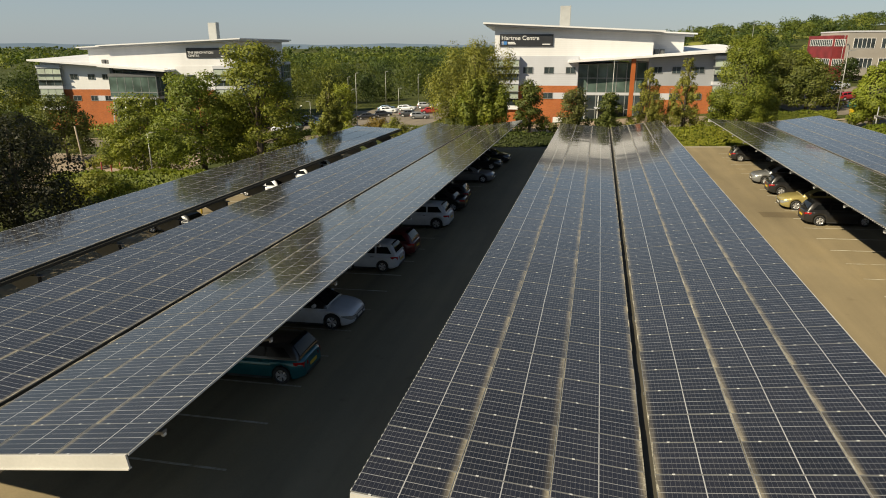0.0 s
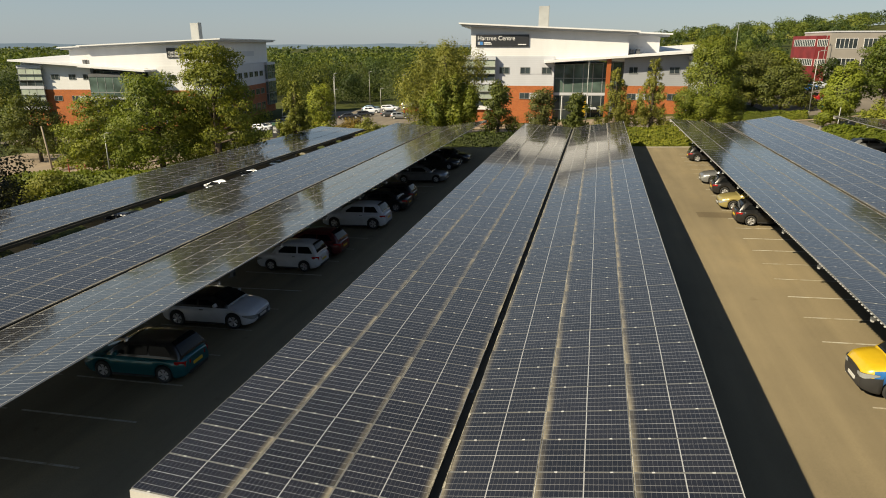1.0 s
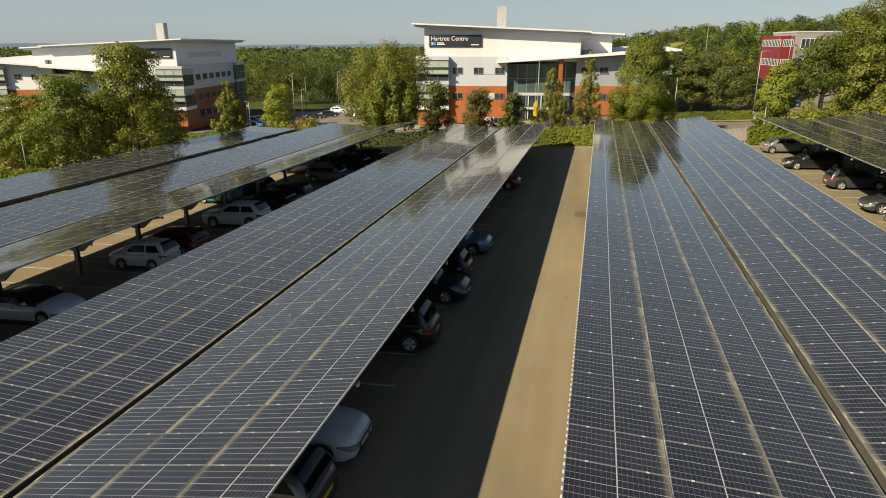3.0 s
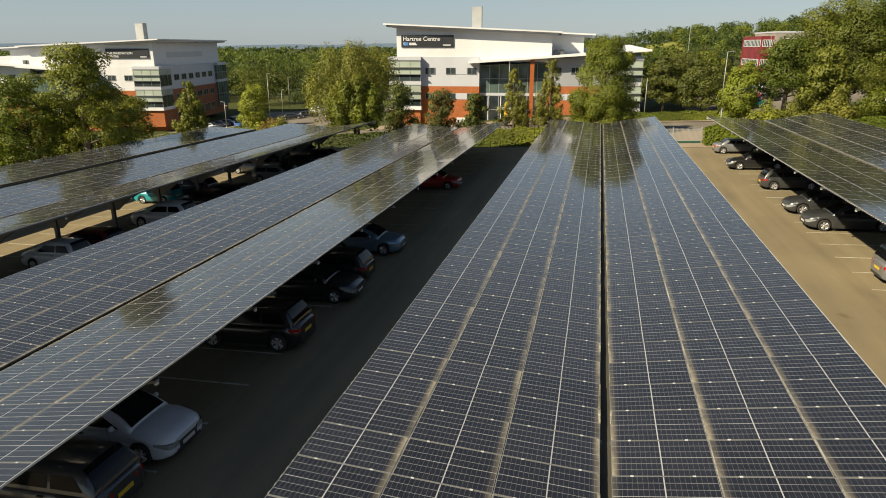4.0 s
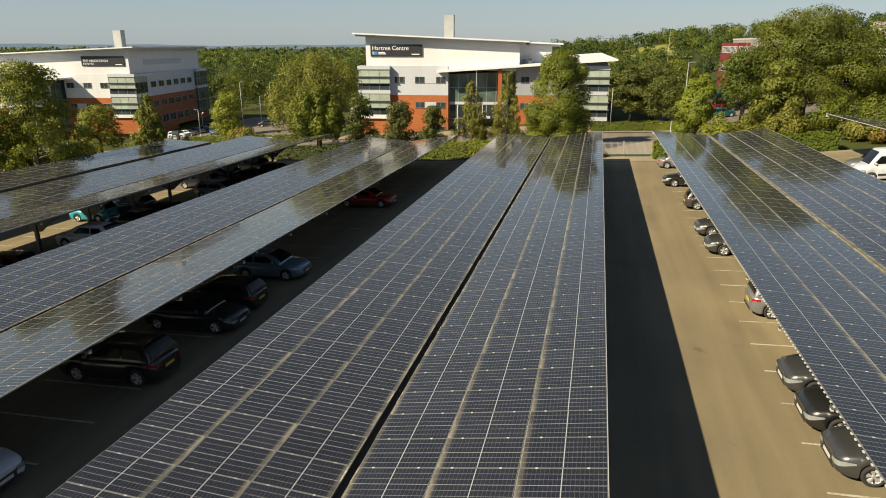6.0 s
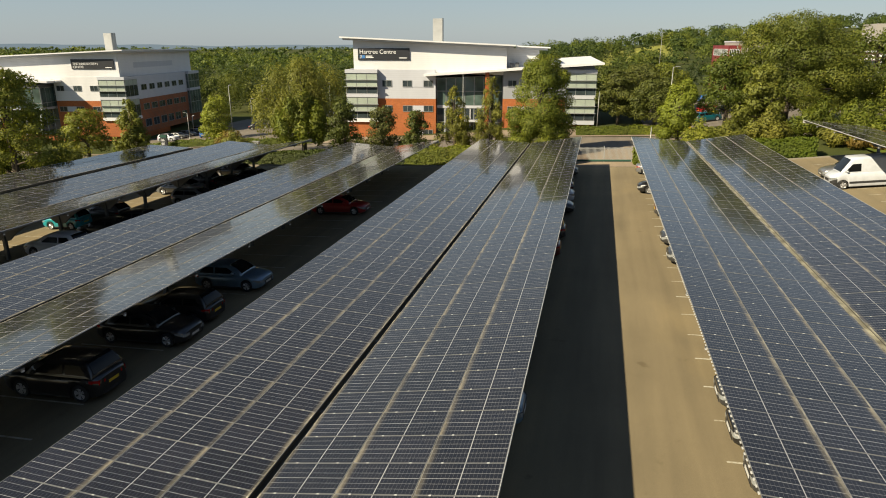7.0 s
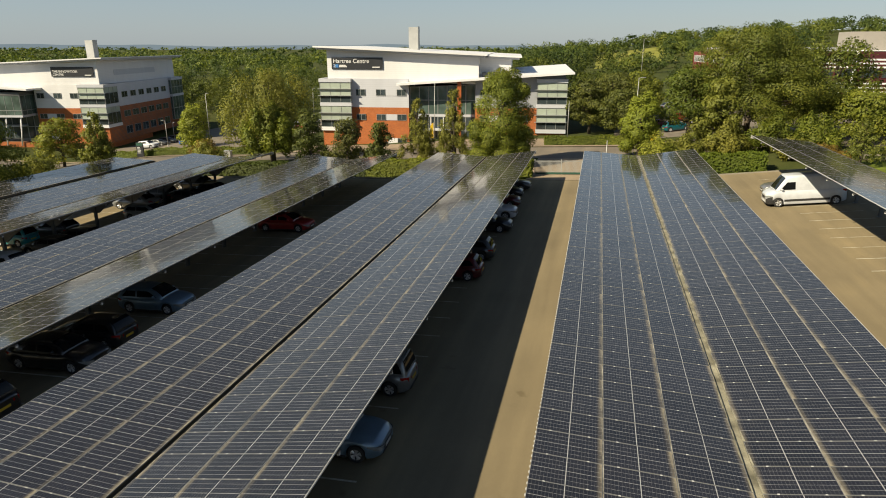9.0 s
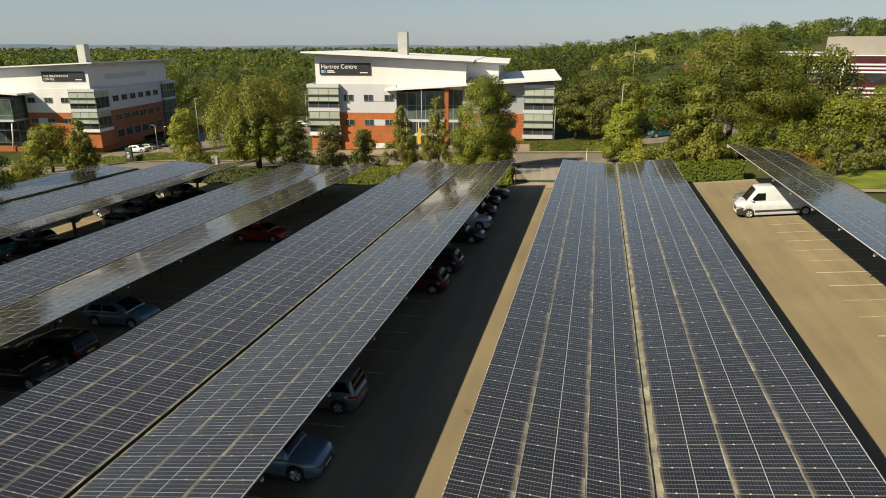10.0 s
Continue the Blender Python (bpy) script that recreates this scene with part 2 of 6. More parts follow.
def cladding(name, colour, pitch=0.3):
    """Horizontal metal boarding."""
    m, n, l, b = material(name, 0.5, 0.0, 0.4)
    tc = n.new("ShaderNodeTexCoord")
    sep = n.new("ShaderNodeSeparateXYZ")
    l.new(tc.outputs["Object"], sep.inputs[0])
    a = maths(n, l, 'PINGPONG', sep.outputs[2], pitch / 2)
    groove = maths(n, l, 'LESS_THAN', a, 0.012)
    stain = noise_of(n, l, coords(n, l, (0.6, 0.6, 0.12)), 1.0, 5)
    col = ramp(n, l, stain, [(0.3, tuple(c * 0.92 for c in colour)), (0.7, colour)])
    col = mix(n, l, maths(n, l, 'MULTIPLY', groove, 0.25), col, tuple(c * 0.45 for c in colour))
    l.new(col, b.inputs["Base Color"])
    bump(n, l, b, groove, -0.3, 0.01)
    return m


def leaf_material(name, dark, light, warm, by_tree=False):
    m, n, l, b = material(name, 0.6, 0, 0.25)
    geo = n.new("ShaderNodeNewGeometry")
    info = n.new("ShaderNodeObjectInfo")
    near = lambda a, k: tuple(p + (q - p) * k for p, q in zip(a, light))
    calm = 0.35 if by_tree else 0.0
    col = ramp(n, l, geo.outputs["Random Per Island"], [(0.0, near(dark, 0.45 + calm)), (0.6, light), (1.0, near(warm, 0.55 + calm))])
    big = noise_of(n, l, coords(n, l), 0.35, 3)
    col = mix(n, l, 1.0, col, ramp(n, l, big, [(0.3, (0.75, 0.75, 0.75)), (0.7, (1.1, 1.1, 1.1))]), 'MULTIPLY')
    stand = noise_of(n, l, coords(n, l), 0.07, 3)
    col = mix(n, l, 1.0, col, ramp(n, l, stand, [(0.34, (0.76, 0.82, 0.86)), (0.5, (1.0, 1.0, 1.0)), (0.66, (1.22, 1.16, 1.0))]), 'MULTIPLY')
    tint = ramp(n, l, info.outputs["Random"], [(0.0, (0.85, 0.92, 0.8)), (1.0, (1.1, 1.04, 1.0))])
    col = mix(n, l, 1.0, col, tint, 'MULTIPLY')
    if by_tree:
        kind = n.new("ShaderNodeAttribute")
        kind.attribute_name = "tint"
        col = mix(n, l, 1.0, col, ramp(n, l, kind.outputs["Fac"], [(0.0, (0.45, 0.58, 0.65)), (0.45, (0.90, 0.96, 0.90)), (0.75, (1.45, 1.38, 1.0)), (1.0, (2.1, 1.8, 1.3))]), 'MULTIPLY')
    l.new(col, b.inputs["Base Color"])
    tr = n.new("ShaderNodeBsdfTranslucent")
    l.new(mix(n, l, 1.0, col, (1.5, 1.5, 0.7), 'MULTIPLY'), tr.inputs["Color"])
    ms = n.new("ShaderNodeMixShader")
    ms.inputs[0].default_value = 0.26
    l.new(b.outputs[0], ms.inputs[1])
    l.new(tr.outputs[0], ms.inputs[2])
    l.new(ms.outputs[0], n["Material Output"].inputs["Surface"])
    return m


def window_glass(name, colour=(0.03, 0.04, 0.045), rough=0.05):
    m, n, l, b = material(name, rough, 0, 0.5)
    v = coords(n, l)
    c = ramp(n, l, noise_of(n, l, v, 0.35, 2), [(0.35, tuple(k * 0.6 for k in colour)), (0.65, tuple(k * 1.5 for k in colour))])
    l.new(c, b.inputs["Base Color"])
    bump(n, l, b, noise_of(n, l, v, 0.7, 2), 0.05, 0.02)
    return m


M_ASPHALT = asphalt("car_park_asphalt", (0.171, 0.140, 0.086), (0.252, 0.204, 0.122))
M_ROAD = asphalt("road_asphalt", (0.150, 0.128, 0.100), (0.200, 0.172, 0.135))
M_PAVING = asphalt("pale_paving", (0.235, 0.180, 0.126), (0.300, 0.240, 0.172))
M_GROUND = ground_material()
M_MODULE = module_material()
M_BACKSHEET = plain("dark_backsheet", (0.022, 0.022, 0.024), 0.7, 0.0, 0.15, 4)
M_FRAME = plain("module_frame", (0.30, 0.297, 0.285), 0.36, 0.55, 0.06, 6)
M_STEEL = plain("galvanised_steel", (0.150, 0.155, 0.160), 0.5, 0.5, 0.15, 4)
M_DARK_STEEL = plain("dark_steel", (0.10, 0.105, 0.11), 0.55, 0.3, 0.15, 4)
M_FASCIA = plain("cream_fascia", (0.43, 0.42, 0.39), 0.5, 0.0, 0.1, 3)
M_DUST = dust_material()
M_GRIT = plain("pale_grit", (0.25, 0.235, 0.175), 0.95, 0.0, 0.6, 9, 0.2, 0.8)
M_CLAMP = plain("bright_clamp", (0.46, 0.46, 0.45), 0.5, 0.0, 0.05, 8)
M_GUTTER = plain("gutter_grime", (0.05, 0.045, 0.032), 0.9, 0.0, 0.3, 2)
M_PAINT = worn_paint()
M_KERB = plain("kerb_concrete", (0.232, 0.209, 0.162), 0.9, 0.0, 0.15, 4)
M_WHITE_CLAD = cladding("white_cladding", (0.615, 0.615, 0.625))
M_GREY_CLAD = cladding("silver_cladding", (0.455, 0.468, 0.510))
M_DULL_CLAD = cladding("dull_silver_cladding", (0.285, 0.298, 0.325))
M_ROOF = plain("white_roof", (0.625, 0.628, 0.64), 0.5, 0.0, 0.06, 2)
M_BRICK = brick_paint()
M_ORANGE = plain("orange_column", (0.302, 0.081, 0.017), 0.5, 0.0, 0.08, 3)
M_GLASS = window_glass("window_glass")
M_GREEN_GLASS = window_glass("green_glass", (0.065, 0.095, 0.085), 0.04)
M_BLIND = plain("window_blind", (0.305, 0.348, 0.290), 0.4, 0.0, 0.2, 2)
M_WINFRAME = plain("window_frame", (0.25, 0.26, 0.262), 0.4, 0.2, 0.08, 4)
M_SIGN = plain("black_sign", (0.025, 0.026, 0.03), 0.4, 0.0, 0.1, 3)
M_LETTER = plain("white_letter", (0.680, 0.680, 0.680), 0.5, 0.0, 0.02, 3)
M_BLUE = plain("blue_mark", (0.05, 0.18, 0.45), 0.5, 0.0, 0.02, 3)
M_FLUE = plain("weathered_flue", (0.36, 0.365, 0.36), 0.7, 0.2, 0.15, 2)
M_BARK = plain("bark", (0.075, 0.058, 0.041), 0.95, 0.0, 0.3, 5)
M_LEAF = leaf_material("green_leaf", (0.060, 0.086, 0.012), (0.150, 0.170, 0.021), (0.282, 0.268, 0.044))
M_LEAF_DARK = leaf_material("dark_leaf", (0.041, 0.055, 0.013), (0.094, 0.108, 0.022), (0.176, 0.174, 0.038))
M_LEAF_PALE = leaf_material("pale_leaf", (0.100, 0.110, 0.021), (0.186, 0.193, 0.036), (0.290, 0.270, 0.056))
M_HEDGE = leaf_material("hedge_leaf", (0.064, 0.086, 0.010), (0.130, 0.158, 0.017), (0.205, 0.212, 0.030))


# ---------------------------------------------------------------- ground
def sheet(xs, ys, lift=0.0, f=gz):
    verts = [(x, y, f(x, y) + lift) for y in ys for x in xs]
    w = len(xs)
    faces = [(j * w + i, j * w + i + 1, (j + 1) * w + i + 1, (j + 1) * w + i) for j in range(len(ys) - 1) for i in range(w - 1)]
    return verts, faces


def sheet_object(name, xs, ys, mat, label, category, lift=0.0, f=gz):
    me = bpy.data.meshes.new(name)
    verts, faces = sheet(xs, ys, lift, f)
    me.from_pydata(verts, [], faces)
    me.materials.append(mat)
    me.shade_smooth()
    return tagged(new(name, me), label, category, kind="structure")


def steps(a, b, n):
    return [a + (b - a) * i / n for i in range(n + 1)]


def spread(lo, hi, fine, reach):
    inner = steps(lo, hi, int((hi - lo) / fine))
    left, right, k = [], [], fine
    while True:
        k *= 1.16
        v = (left[-1] if left else lo) - k
        if v < -reach:
            left.append(-reach)
            break
        left.append(v)
    k = fine
    while True:
        k *= 1.16
        v = (right[-1] if right else hi) + k
        if v > reach:
            right.append(reach)
            break
        right.append(v)
    return left[::-1] + inner + right


def under(x, y):
    """The ground, cut a little lower where paving lies on it."""
    inside = smooth(-37, -32.2, x) * smooth(58, 52.6, x) * smooth(-38, -29, y) * smooth(84, 78, y)
    return -0.30 * inside


sheet_object("ground", spread(-120, 120, 4, 4600), spread(-40, 160, 4, 4600), M_GROUND,
             "rough green and straw-coloured grass land rolling to the horizon", "ground", 0.0, lambda x, y: gz(x, y) + under(x, y))
PARK_X0, PARK_X1, PARK_Y0, PARK_Y1 = -32.0, 52.4, -27.0, 78.0
sheet_object("car_park", steps(PARK_X0, PARK_X1, 90), steps(PARK_Y0, PARK_Y1, 50), M_ASPHALT,
             "worn sandy-grey asphalt car park with faded marks", "car park", 0.05)

# ---------------------------------------------------------------- solar carports
PX, PY, MX, MY, ROWS = 1.824, 1.1426, 1.798, 1.122, 59
SLOPE_L, SLOPE_R, GUT = 3.15, 9.37, 0.102
FALL = math.degrees(math.atan(-0.010))


def module_mesh():
    bm = bmesh.new()
    uv = bm.loops.layers.uv.new("UVMap")
    box(bm, 0, MX, 0, MY, -0.035, -0.001, 1)
    e = 0.011
    ring = [((0, 0), (MX, 0), (MX - e, e), (e, e)), ((MX, 0), (MX, MY), (MX - e, MY - e), (MX - e, e)),
            ((MX, MY), (0, MY), (e, MY - e), (MX - e, MY - e)), ((0, MY), (0, 0), (e, e), (e, MY - e))]
    for q in ring:
        bm.faces.new([bm.verts.new((x, y, 0.0)) for x, y in q]).material_index = 1
    f = bm.faces.new([bm.verts.new((x, y, -0.0005)) for x, y in ((e, e), (MX - e, e), (MX - e, MY - e), (e, MY - e))])
    for lp in f.loops:
        lp[uv].uv = (lp.vert.co.x, lp.vert.co.y)
    bm.faces.ensure_lookup_table()
    bm.faces[0].material_index = 2
    me = bpy.data.meshes.new("solar_panel")
    bm.to_mesh(me)
    bm.free()
    me.materials.append(M_MODULE)
    me.materials.append(M_FRAME)
    me.materials.append(M_BACKSHEET)
    return me


MODULE = module_mesh()


def half_frame(side, high, pitch=SLOPE_L):
    """From a half roof's own plane (x up the slope from the gutter, y along) to the carport's."""
    if side > 0:
        return Matrix.Translation((GUT, 0, high)) @ pose(0, 0, 0, 0, -SLOPE_R, 0)
    return Matrix.Translation((-GUT, ROWS * PY, high)) @ pose(0, 0, 0, 0, 0, 180) @ pose(0, 0, 0, 0, -pitch, 0)


def carport(x0, y0, gutter_z, rows_as_parts, label, sides=(1, -1), wide=3, pitch=SLOPE_L, gritty=False):
    base = gz(x0, y0) + 0.05
    high = gutter_z - 0.010 * y0 - base
    root = thing("solar_carport", Matrix.Translation((x0, y0, base)) @ pose(0, 0, 0, FALL, 0, 0), label, "solar carport", "rows of solar carports")
    jig = random.Random(int(x0 * 10))
    length = ROWS * PY
    reach = wide * PX
    for side in sides:
        fr = half_frame(side, high, pitch)
        # panels, the far rows joined
        rest = bmesh.new()
        for j in range(ROWS):
            for i in range(wide):
                at = fr @ Matrix.Translation((i * PX + jig.uniform(-0.005, 0.005), j * PY, jig.uniform(-0.002, 0.004))) @ pose(0, 0, 0, jig.gauss(0, 0.10), jig.gauss(0, 0.10), 0)
                row = j if side > 0 else ROWS - 1 - j
                if row < rows_as_parts:
                    piece("solar_panel", MODULE, root, at)
                else:
                    n0 = len(rest.verts)
                    rest.from_mesh(MODULE)
                    rest.verts.ensure_lookup_table()
                    bmesh.ops.transform(rest, matrix=at, verts=rest.verts[n0:])
        if rest.verts:
            me = bpy.data.meshes.new("far_panel_roof")
            rest.to_mesh(me)
            me.materials.append(M_MODULE)
            me.materials.append(M_FRAME)
            me.materials.append(M_BACKSHEET)
            ob = new("far_panel_roof", me)
            ob.parent = root
            tagged(ob, "closely set dark solar panels", kind="stuff")
        rest.free()
        # clamps over the seams
        bm = bmesh.new()
        for j in range(ROWS + 1):
            for i in range(wide):
                for k in (0.20, 0.79):
                    x, y = i * PX + k * MX, j * PY - 0.01
                    box(bm, x - 0.029, x + 0.029, y - 0.018, y + 0.018, 0.001, 0.008)
        if side < 0 and len(sides) > 1:
            for j in range(ROWS * 5):
                y = (j + 0.5) * PY / 5
                box(bm, reach - 0.028, reach + 0.003, y - 0.035, y + 0.035, -0.062, -0.036)
        else:
            box(bm, reach - 0.02, reach - 0.008, 0, length, -0.045, 0.002)
        part("clamp_rail", bm, M_CLAMP, root, "rail with small bright panel clamps", fr, kind="stuff")
        # dusty rails that show in the seams
        for i in range(wide):
            bm = bmesh.new()
            x = i * PX + MX
            box(bm, x - 0.01, x + PX - MX + 0.01 if i < wide - 1 else x + 0.004, 0, length, -0.033, -0.010 if i < wide - 1 else -0.036)
            if i < wide - 1:
                part("seam_rail", bm, M_DUST, root, "dust-filled seam rail", fr)
            else:
                bm.free()
        # dust drifted along the low edge by the gutter
        bm = bmesh.new()
        for j in range(ROWS * 2):
            if jig.random() < (0.3 if gritty else 0.4):
                continue
            a = 0.005 + (0.06 if gritty else 0.05) * jig.random()
            y0s = j * PY / 2
            vs = [bm.verts.new(c) for c in ((-0.004, y0s, 0.007), (a, y0s + 0.02, 0.0065), (0.005 + (0.06 if gritty else 0.05) * jig.random(), y0s + PY * 0.48, 0.0065), (-0.004, y0s + PY * 0.5, 0.007))]
            bm.faces.new(vs)
        part("dust_drift", bm, M_GRIT if gritty else M_DUST, root, "tan dust drifted along the gutter", fr, kind="stuff")
        # purlins under the panels
        for i in range(wide):
            for k in (0.20, 0.79):
                x = i * PX + k * MX
                bm = bmesh.new()
                box(bm, x - 0.03, x + 0.03, 0.02, length - 0.02, -0.155, -0.036)
                part("purlin", bm, M_STEEL, root, m=fr)
        # tapering cantilever rafters
        for c in range(14):
            y = 1.1 + c * 4.77
            if y > length:
                break
            yy = y if side > 0 else length - y
            bm = bmesh.new()
            pts = [(-GUT, -0.157), (reach - 0.05, -0.157)] + [(0.12 + (reach - 0.17) * u, -0.22 - 0.22 * (1 - u) - 1.02 * (1 - u) ** 3.4) for u in (1.0, 0.8, 0.6, 0.45, 0.32, 0.2, 0.1, 0.0)] + [(-GUT, -1.46)]
            prism(bm, pts, yy - 0.07, yy + 0.07)
            box(bm, reach - 0.12, reach - 0.055, yy - 0.045, yy + 0.045, -0.285, -0.221, 1)
            part("rafter", bm, [M_STEEL, M_CLAMP], root, m=fr)
        # end trims, fixed to the last purlin ends
        for y in (-0.055, length + 0.005):
            bm = bmesh.new()
            box(bm, 0.02, reach - 0.04, y, y + 0.045, -0.30, -0.006)
            box(bm, 0.02, reach - 0.04, y - 0.03, y + 0.075, -0.325, -0.301)
            part("end_fascia", bm, M_FASCIA, root, "cream-painted metal end trim", fr)
    # gutter
    bm = bmesh.new()
    box(bm, -GUT - 0.05, GUT + 0.05, 0, length, -0.20, -0.16)
    box(bm, -GUT - 0.05, -GUT - 0.02, 0, length, -0.16, -0.05)
    box(bm, GUT + 0.02, GUT + 0.05, 0, length, -0.16, -0.05)
    if gritty:
        box(bm, -GUT - 0.019, GUT + 0.019, 0, length, -0.159, -0.07, 1)
    part("gutter", bm, [M_GUTTER, M_GRIT], root, "grimy rainwater gutter", Matrix.Translation((0, 0, high)))
    # columns with base plates
    for c in range(14):
        y = 1.1 + c * 4.77
        if y > length:
            break
        bm = bmesh.new()
        t = 0.014
        box(bm, -0.10, 0.10, y - 0.11, y - 0.11 + t, 0.0, high - 0.4)
        box(bm, -0.10, 0.10, y + 0.11 - t, y + 0.11, 0.0, high - 0.4)
        box(bm, -t / 2, t / 2, y - 0.11 + t, y + 0.11 - t, 0.0, high - 0.4)
        box(bm, -0.19, 0.19, y - 0.19, y + 0.19, -0.06, -0.001)
        box(bm, -0.25, 0.25, y - 0.12, y + 0.12, high - 0.399, high - 0.36)
        part("column", bm, M_STEEL, root)
    return root


CARPORTS = [(-12.95, 8.38, 2.17, 50), (1.43, 8.67, 2.445, 50), (16.25, 8.45, 3.32, 50), (31.25, 8.38, 4.02, 50)]
for cx, cy, cz, cn in CARPORTS:
    carport(K * cx, K * cy, K * cz, cn, "long V-shaped steel carport roofed with dusty dark solar panels", gritty=cx == 31.25)
carport(K * -20.5, K * 4.7, K * 2.10, 40, "long single-pitch steel carport roofed with dusty solar panels", (-1,), 3, 1.6)
carport(K * 46.39, K * 8.40, K * 5.875, 50, "long single-pitch steel carport roofed with dark solar panels", (-1,), 3, 5.0)


# ---------------------------------------------------------------- office buildings
def window_unit(root, x0, x1, z0, z1, y, flip, side=False, pane=None, split=2, frame_mat=None):
    """A window set into a front (or a side) wall: a frame with its panes as sub-parts."""
    frame_mat = frame_mat or M_WINFRAME
    fm = bmesh.new()

    def put(bm, a0, a1, d0, d1, c0, c1):
        if side:
            box(bm, min(flip * d0, flip * d1), max(flip * d0, flip * d1), a0, a1, c0, c1)
        else:
            box(bm, min(flip * a0, flip * a1), max(flip * a0, flip * a1), d0, d1, c0, c1)
    w = 0.06
    put(fm, x0, x1, y - 0.04, y + 0.06, z0, z0 + w)
    put(fm, x0, x1, y - 0.04, y + 0.06, z1 - w, z1)
    for k in range(split + 1):
        c = x0 + (x1 - x0 - w) * k / split
        put(fm, c, c + w, y - 0.038, y + 0.058, z0 + w, z1 - w)
    fr = part("window", fm, frame_mat, root)
    for k in range(split):
        a = x0 + (x1 - x0 - w) * k / split + w
        b = x0 + (x1 - x0 - w) * (k + 1) / split
        pm = bmesh.new()
        put(pm, a, b, y + 0.0, y + 0.02, z0 + w, z1 - w)
        part("pane", pm, pane or M_GLASS, fr)
    return fr


def sloped(bm, x0, x1, y0, y1, za0, za1, zb0, zb1, mi=0):
    """A block whose top and bottom run from (za) at x0 to (zb) at x1."""
    prism(bm, [(x0, za0), (x1, zb0), (x1, zb1), (x0, za1)], y0, y1, mi)


def centre_building(m, flip, label, rows, mark, wing, porch):
    """A two-storey office under a mono-pitch upper storey, with glazed corner bays and a glazed entrance."""
    root = thing("office_building", m, label, "building", "business park offices")

    def blk(name, mat, x0, x1, y0, y1, z0, z1, lab=""):
        bm = bmesh.new()
        box(bm, min(flip * x0, flip * x1), max(flip * x0, flip * x1), y0, y1, z0, z1)
        return part(name, bm, mat, root, lab)

    def slab(name, mat, x0, x1, y0, y1, za0, za1, zb0, zb1, lab=""):
        bm = bmesh.new()
        sloped(bm, flip * x0, flip * x1, y0, y1, za0, za1, zb0, zb1)
        return part(name, bm, mat, root, lab)

    D = 35.0
    # lower storeys: brick below, silver boarding above
    blk("brick_wall", M_BRICK, 0.0, 14.5, 0.0, D, -0.8, 6.2, "terracotta brick lower wall")
    blk("clad_wall", M_WHITE_CLAD if porch else M_GREY_CLAD, 0.02, 14.48, 0.02, 1.0, 6.2, 10.85)
    blk("clad_wall", M_GREY_CLAD, 0.02, 14.48, 1.001, D - 0.02, 6.2, 10.85, "silver horizontal cladding")
    blk("core_wall", M_GREY_CLAD, 14.5, 25.5, 2.6, D, -0.8, 9.4)
    blk("wing_brick_wall", M_BRICK, 25.5, 40.0, 0.0, 19.0, -0.8, 6.3, "terracotta brick lower wall")
    slab("wing_clad_wall", wing, 25.52, 39.98, 0.02, 18.98, 6.3, 10.55, 6.3, 11.45, "silver horizontal cladding")
    # upper storey and its roof
    slab("upper_wall", M_WHITE_CLAD, 0.9, 26.0, 0.12, D - 1, 10.85, 15.45, 10.0, 14.3, "white clad upper wall")
    slab("upper_wall", M_WHITE_CLAD, 26.0, 31.2, 2.4, D - 1, 10.0, 14.25, 10.0, 14.05, "white clad upper wall")
    for x0, x1, y0, dz in ((-1.0, 27.4, -1.3, 0.0), (27.41, 32.9, 1.3, -0.08)):
        def fall(x):
            return dz - 0.0458 * (x + 1.0)
        ro = bmesh.new()
        sloped(ro, flip * x0, flip * x1, y0, D + 0.6, 15.78 + fall(x0), 16.0 + fall(x0), 15.78 + fall(x1), 16.0 + fall(x1))
        roof = part("roof", ro, M_ROOF, root, "white mono-pitch roof")
        so = bmesh.new()
        sloped(so, flip * (x0 + 0.4 if x0 < 0 else x0), flip * (x1 - 0.4), y0 + 0.5, D + 0.2, 15.46 + fall(x0), 15.78 + fall(x0), 15.46 + fall(x1), 15.78 + fall(x1))
        part("soffit", so, M_GREY_CLAD, roof)
    # wing roof sweeping over the entrance
    ro = bmesh.new()
    prism(ro, [(flip * 12.8, 9.85), (flip * 41.2, 11.75), (flip * 41.2, 12.05), (flip * 12.8, 10.2)], -1.9, 0.0)
    roof = part("entrance_roof", ro, M_ROOF, root, "thin white roof sweeping over the entrance")
    bm = bmesh.new()
    x0, x1 = flip * 14.0, flip * 41.2
    top = [(x0, 0.01, 10.28), (x1, 0.01, 12.05), (x1, 19.6, 12.75), (x0, 19.6, 10.95)]
    vs = [bm.verts.new(c) for c in top] + [bm.verts.new((x, y, z - 0.3)) for x, y, z in top]
    for q in ((0, 1, 2, 3), (7, 6, 5, 4), (0, 4, 5, 1), (1, 5, 6, 2), (2, 6, 7, 3), (3, 7, 4, 0)):
        bm.faces.new([vs[i] for i in q])
    part("wing_roof", bm, M_ROOF, root, "white low-pitched roof")
    blk("plinth", M_BRICK, 0.4, 40.0, 0.6, 18.0, -4.5, -0.72, "brick plinth down to the ground")
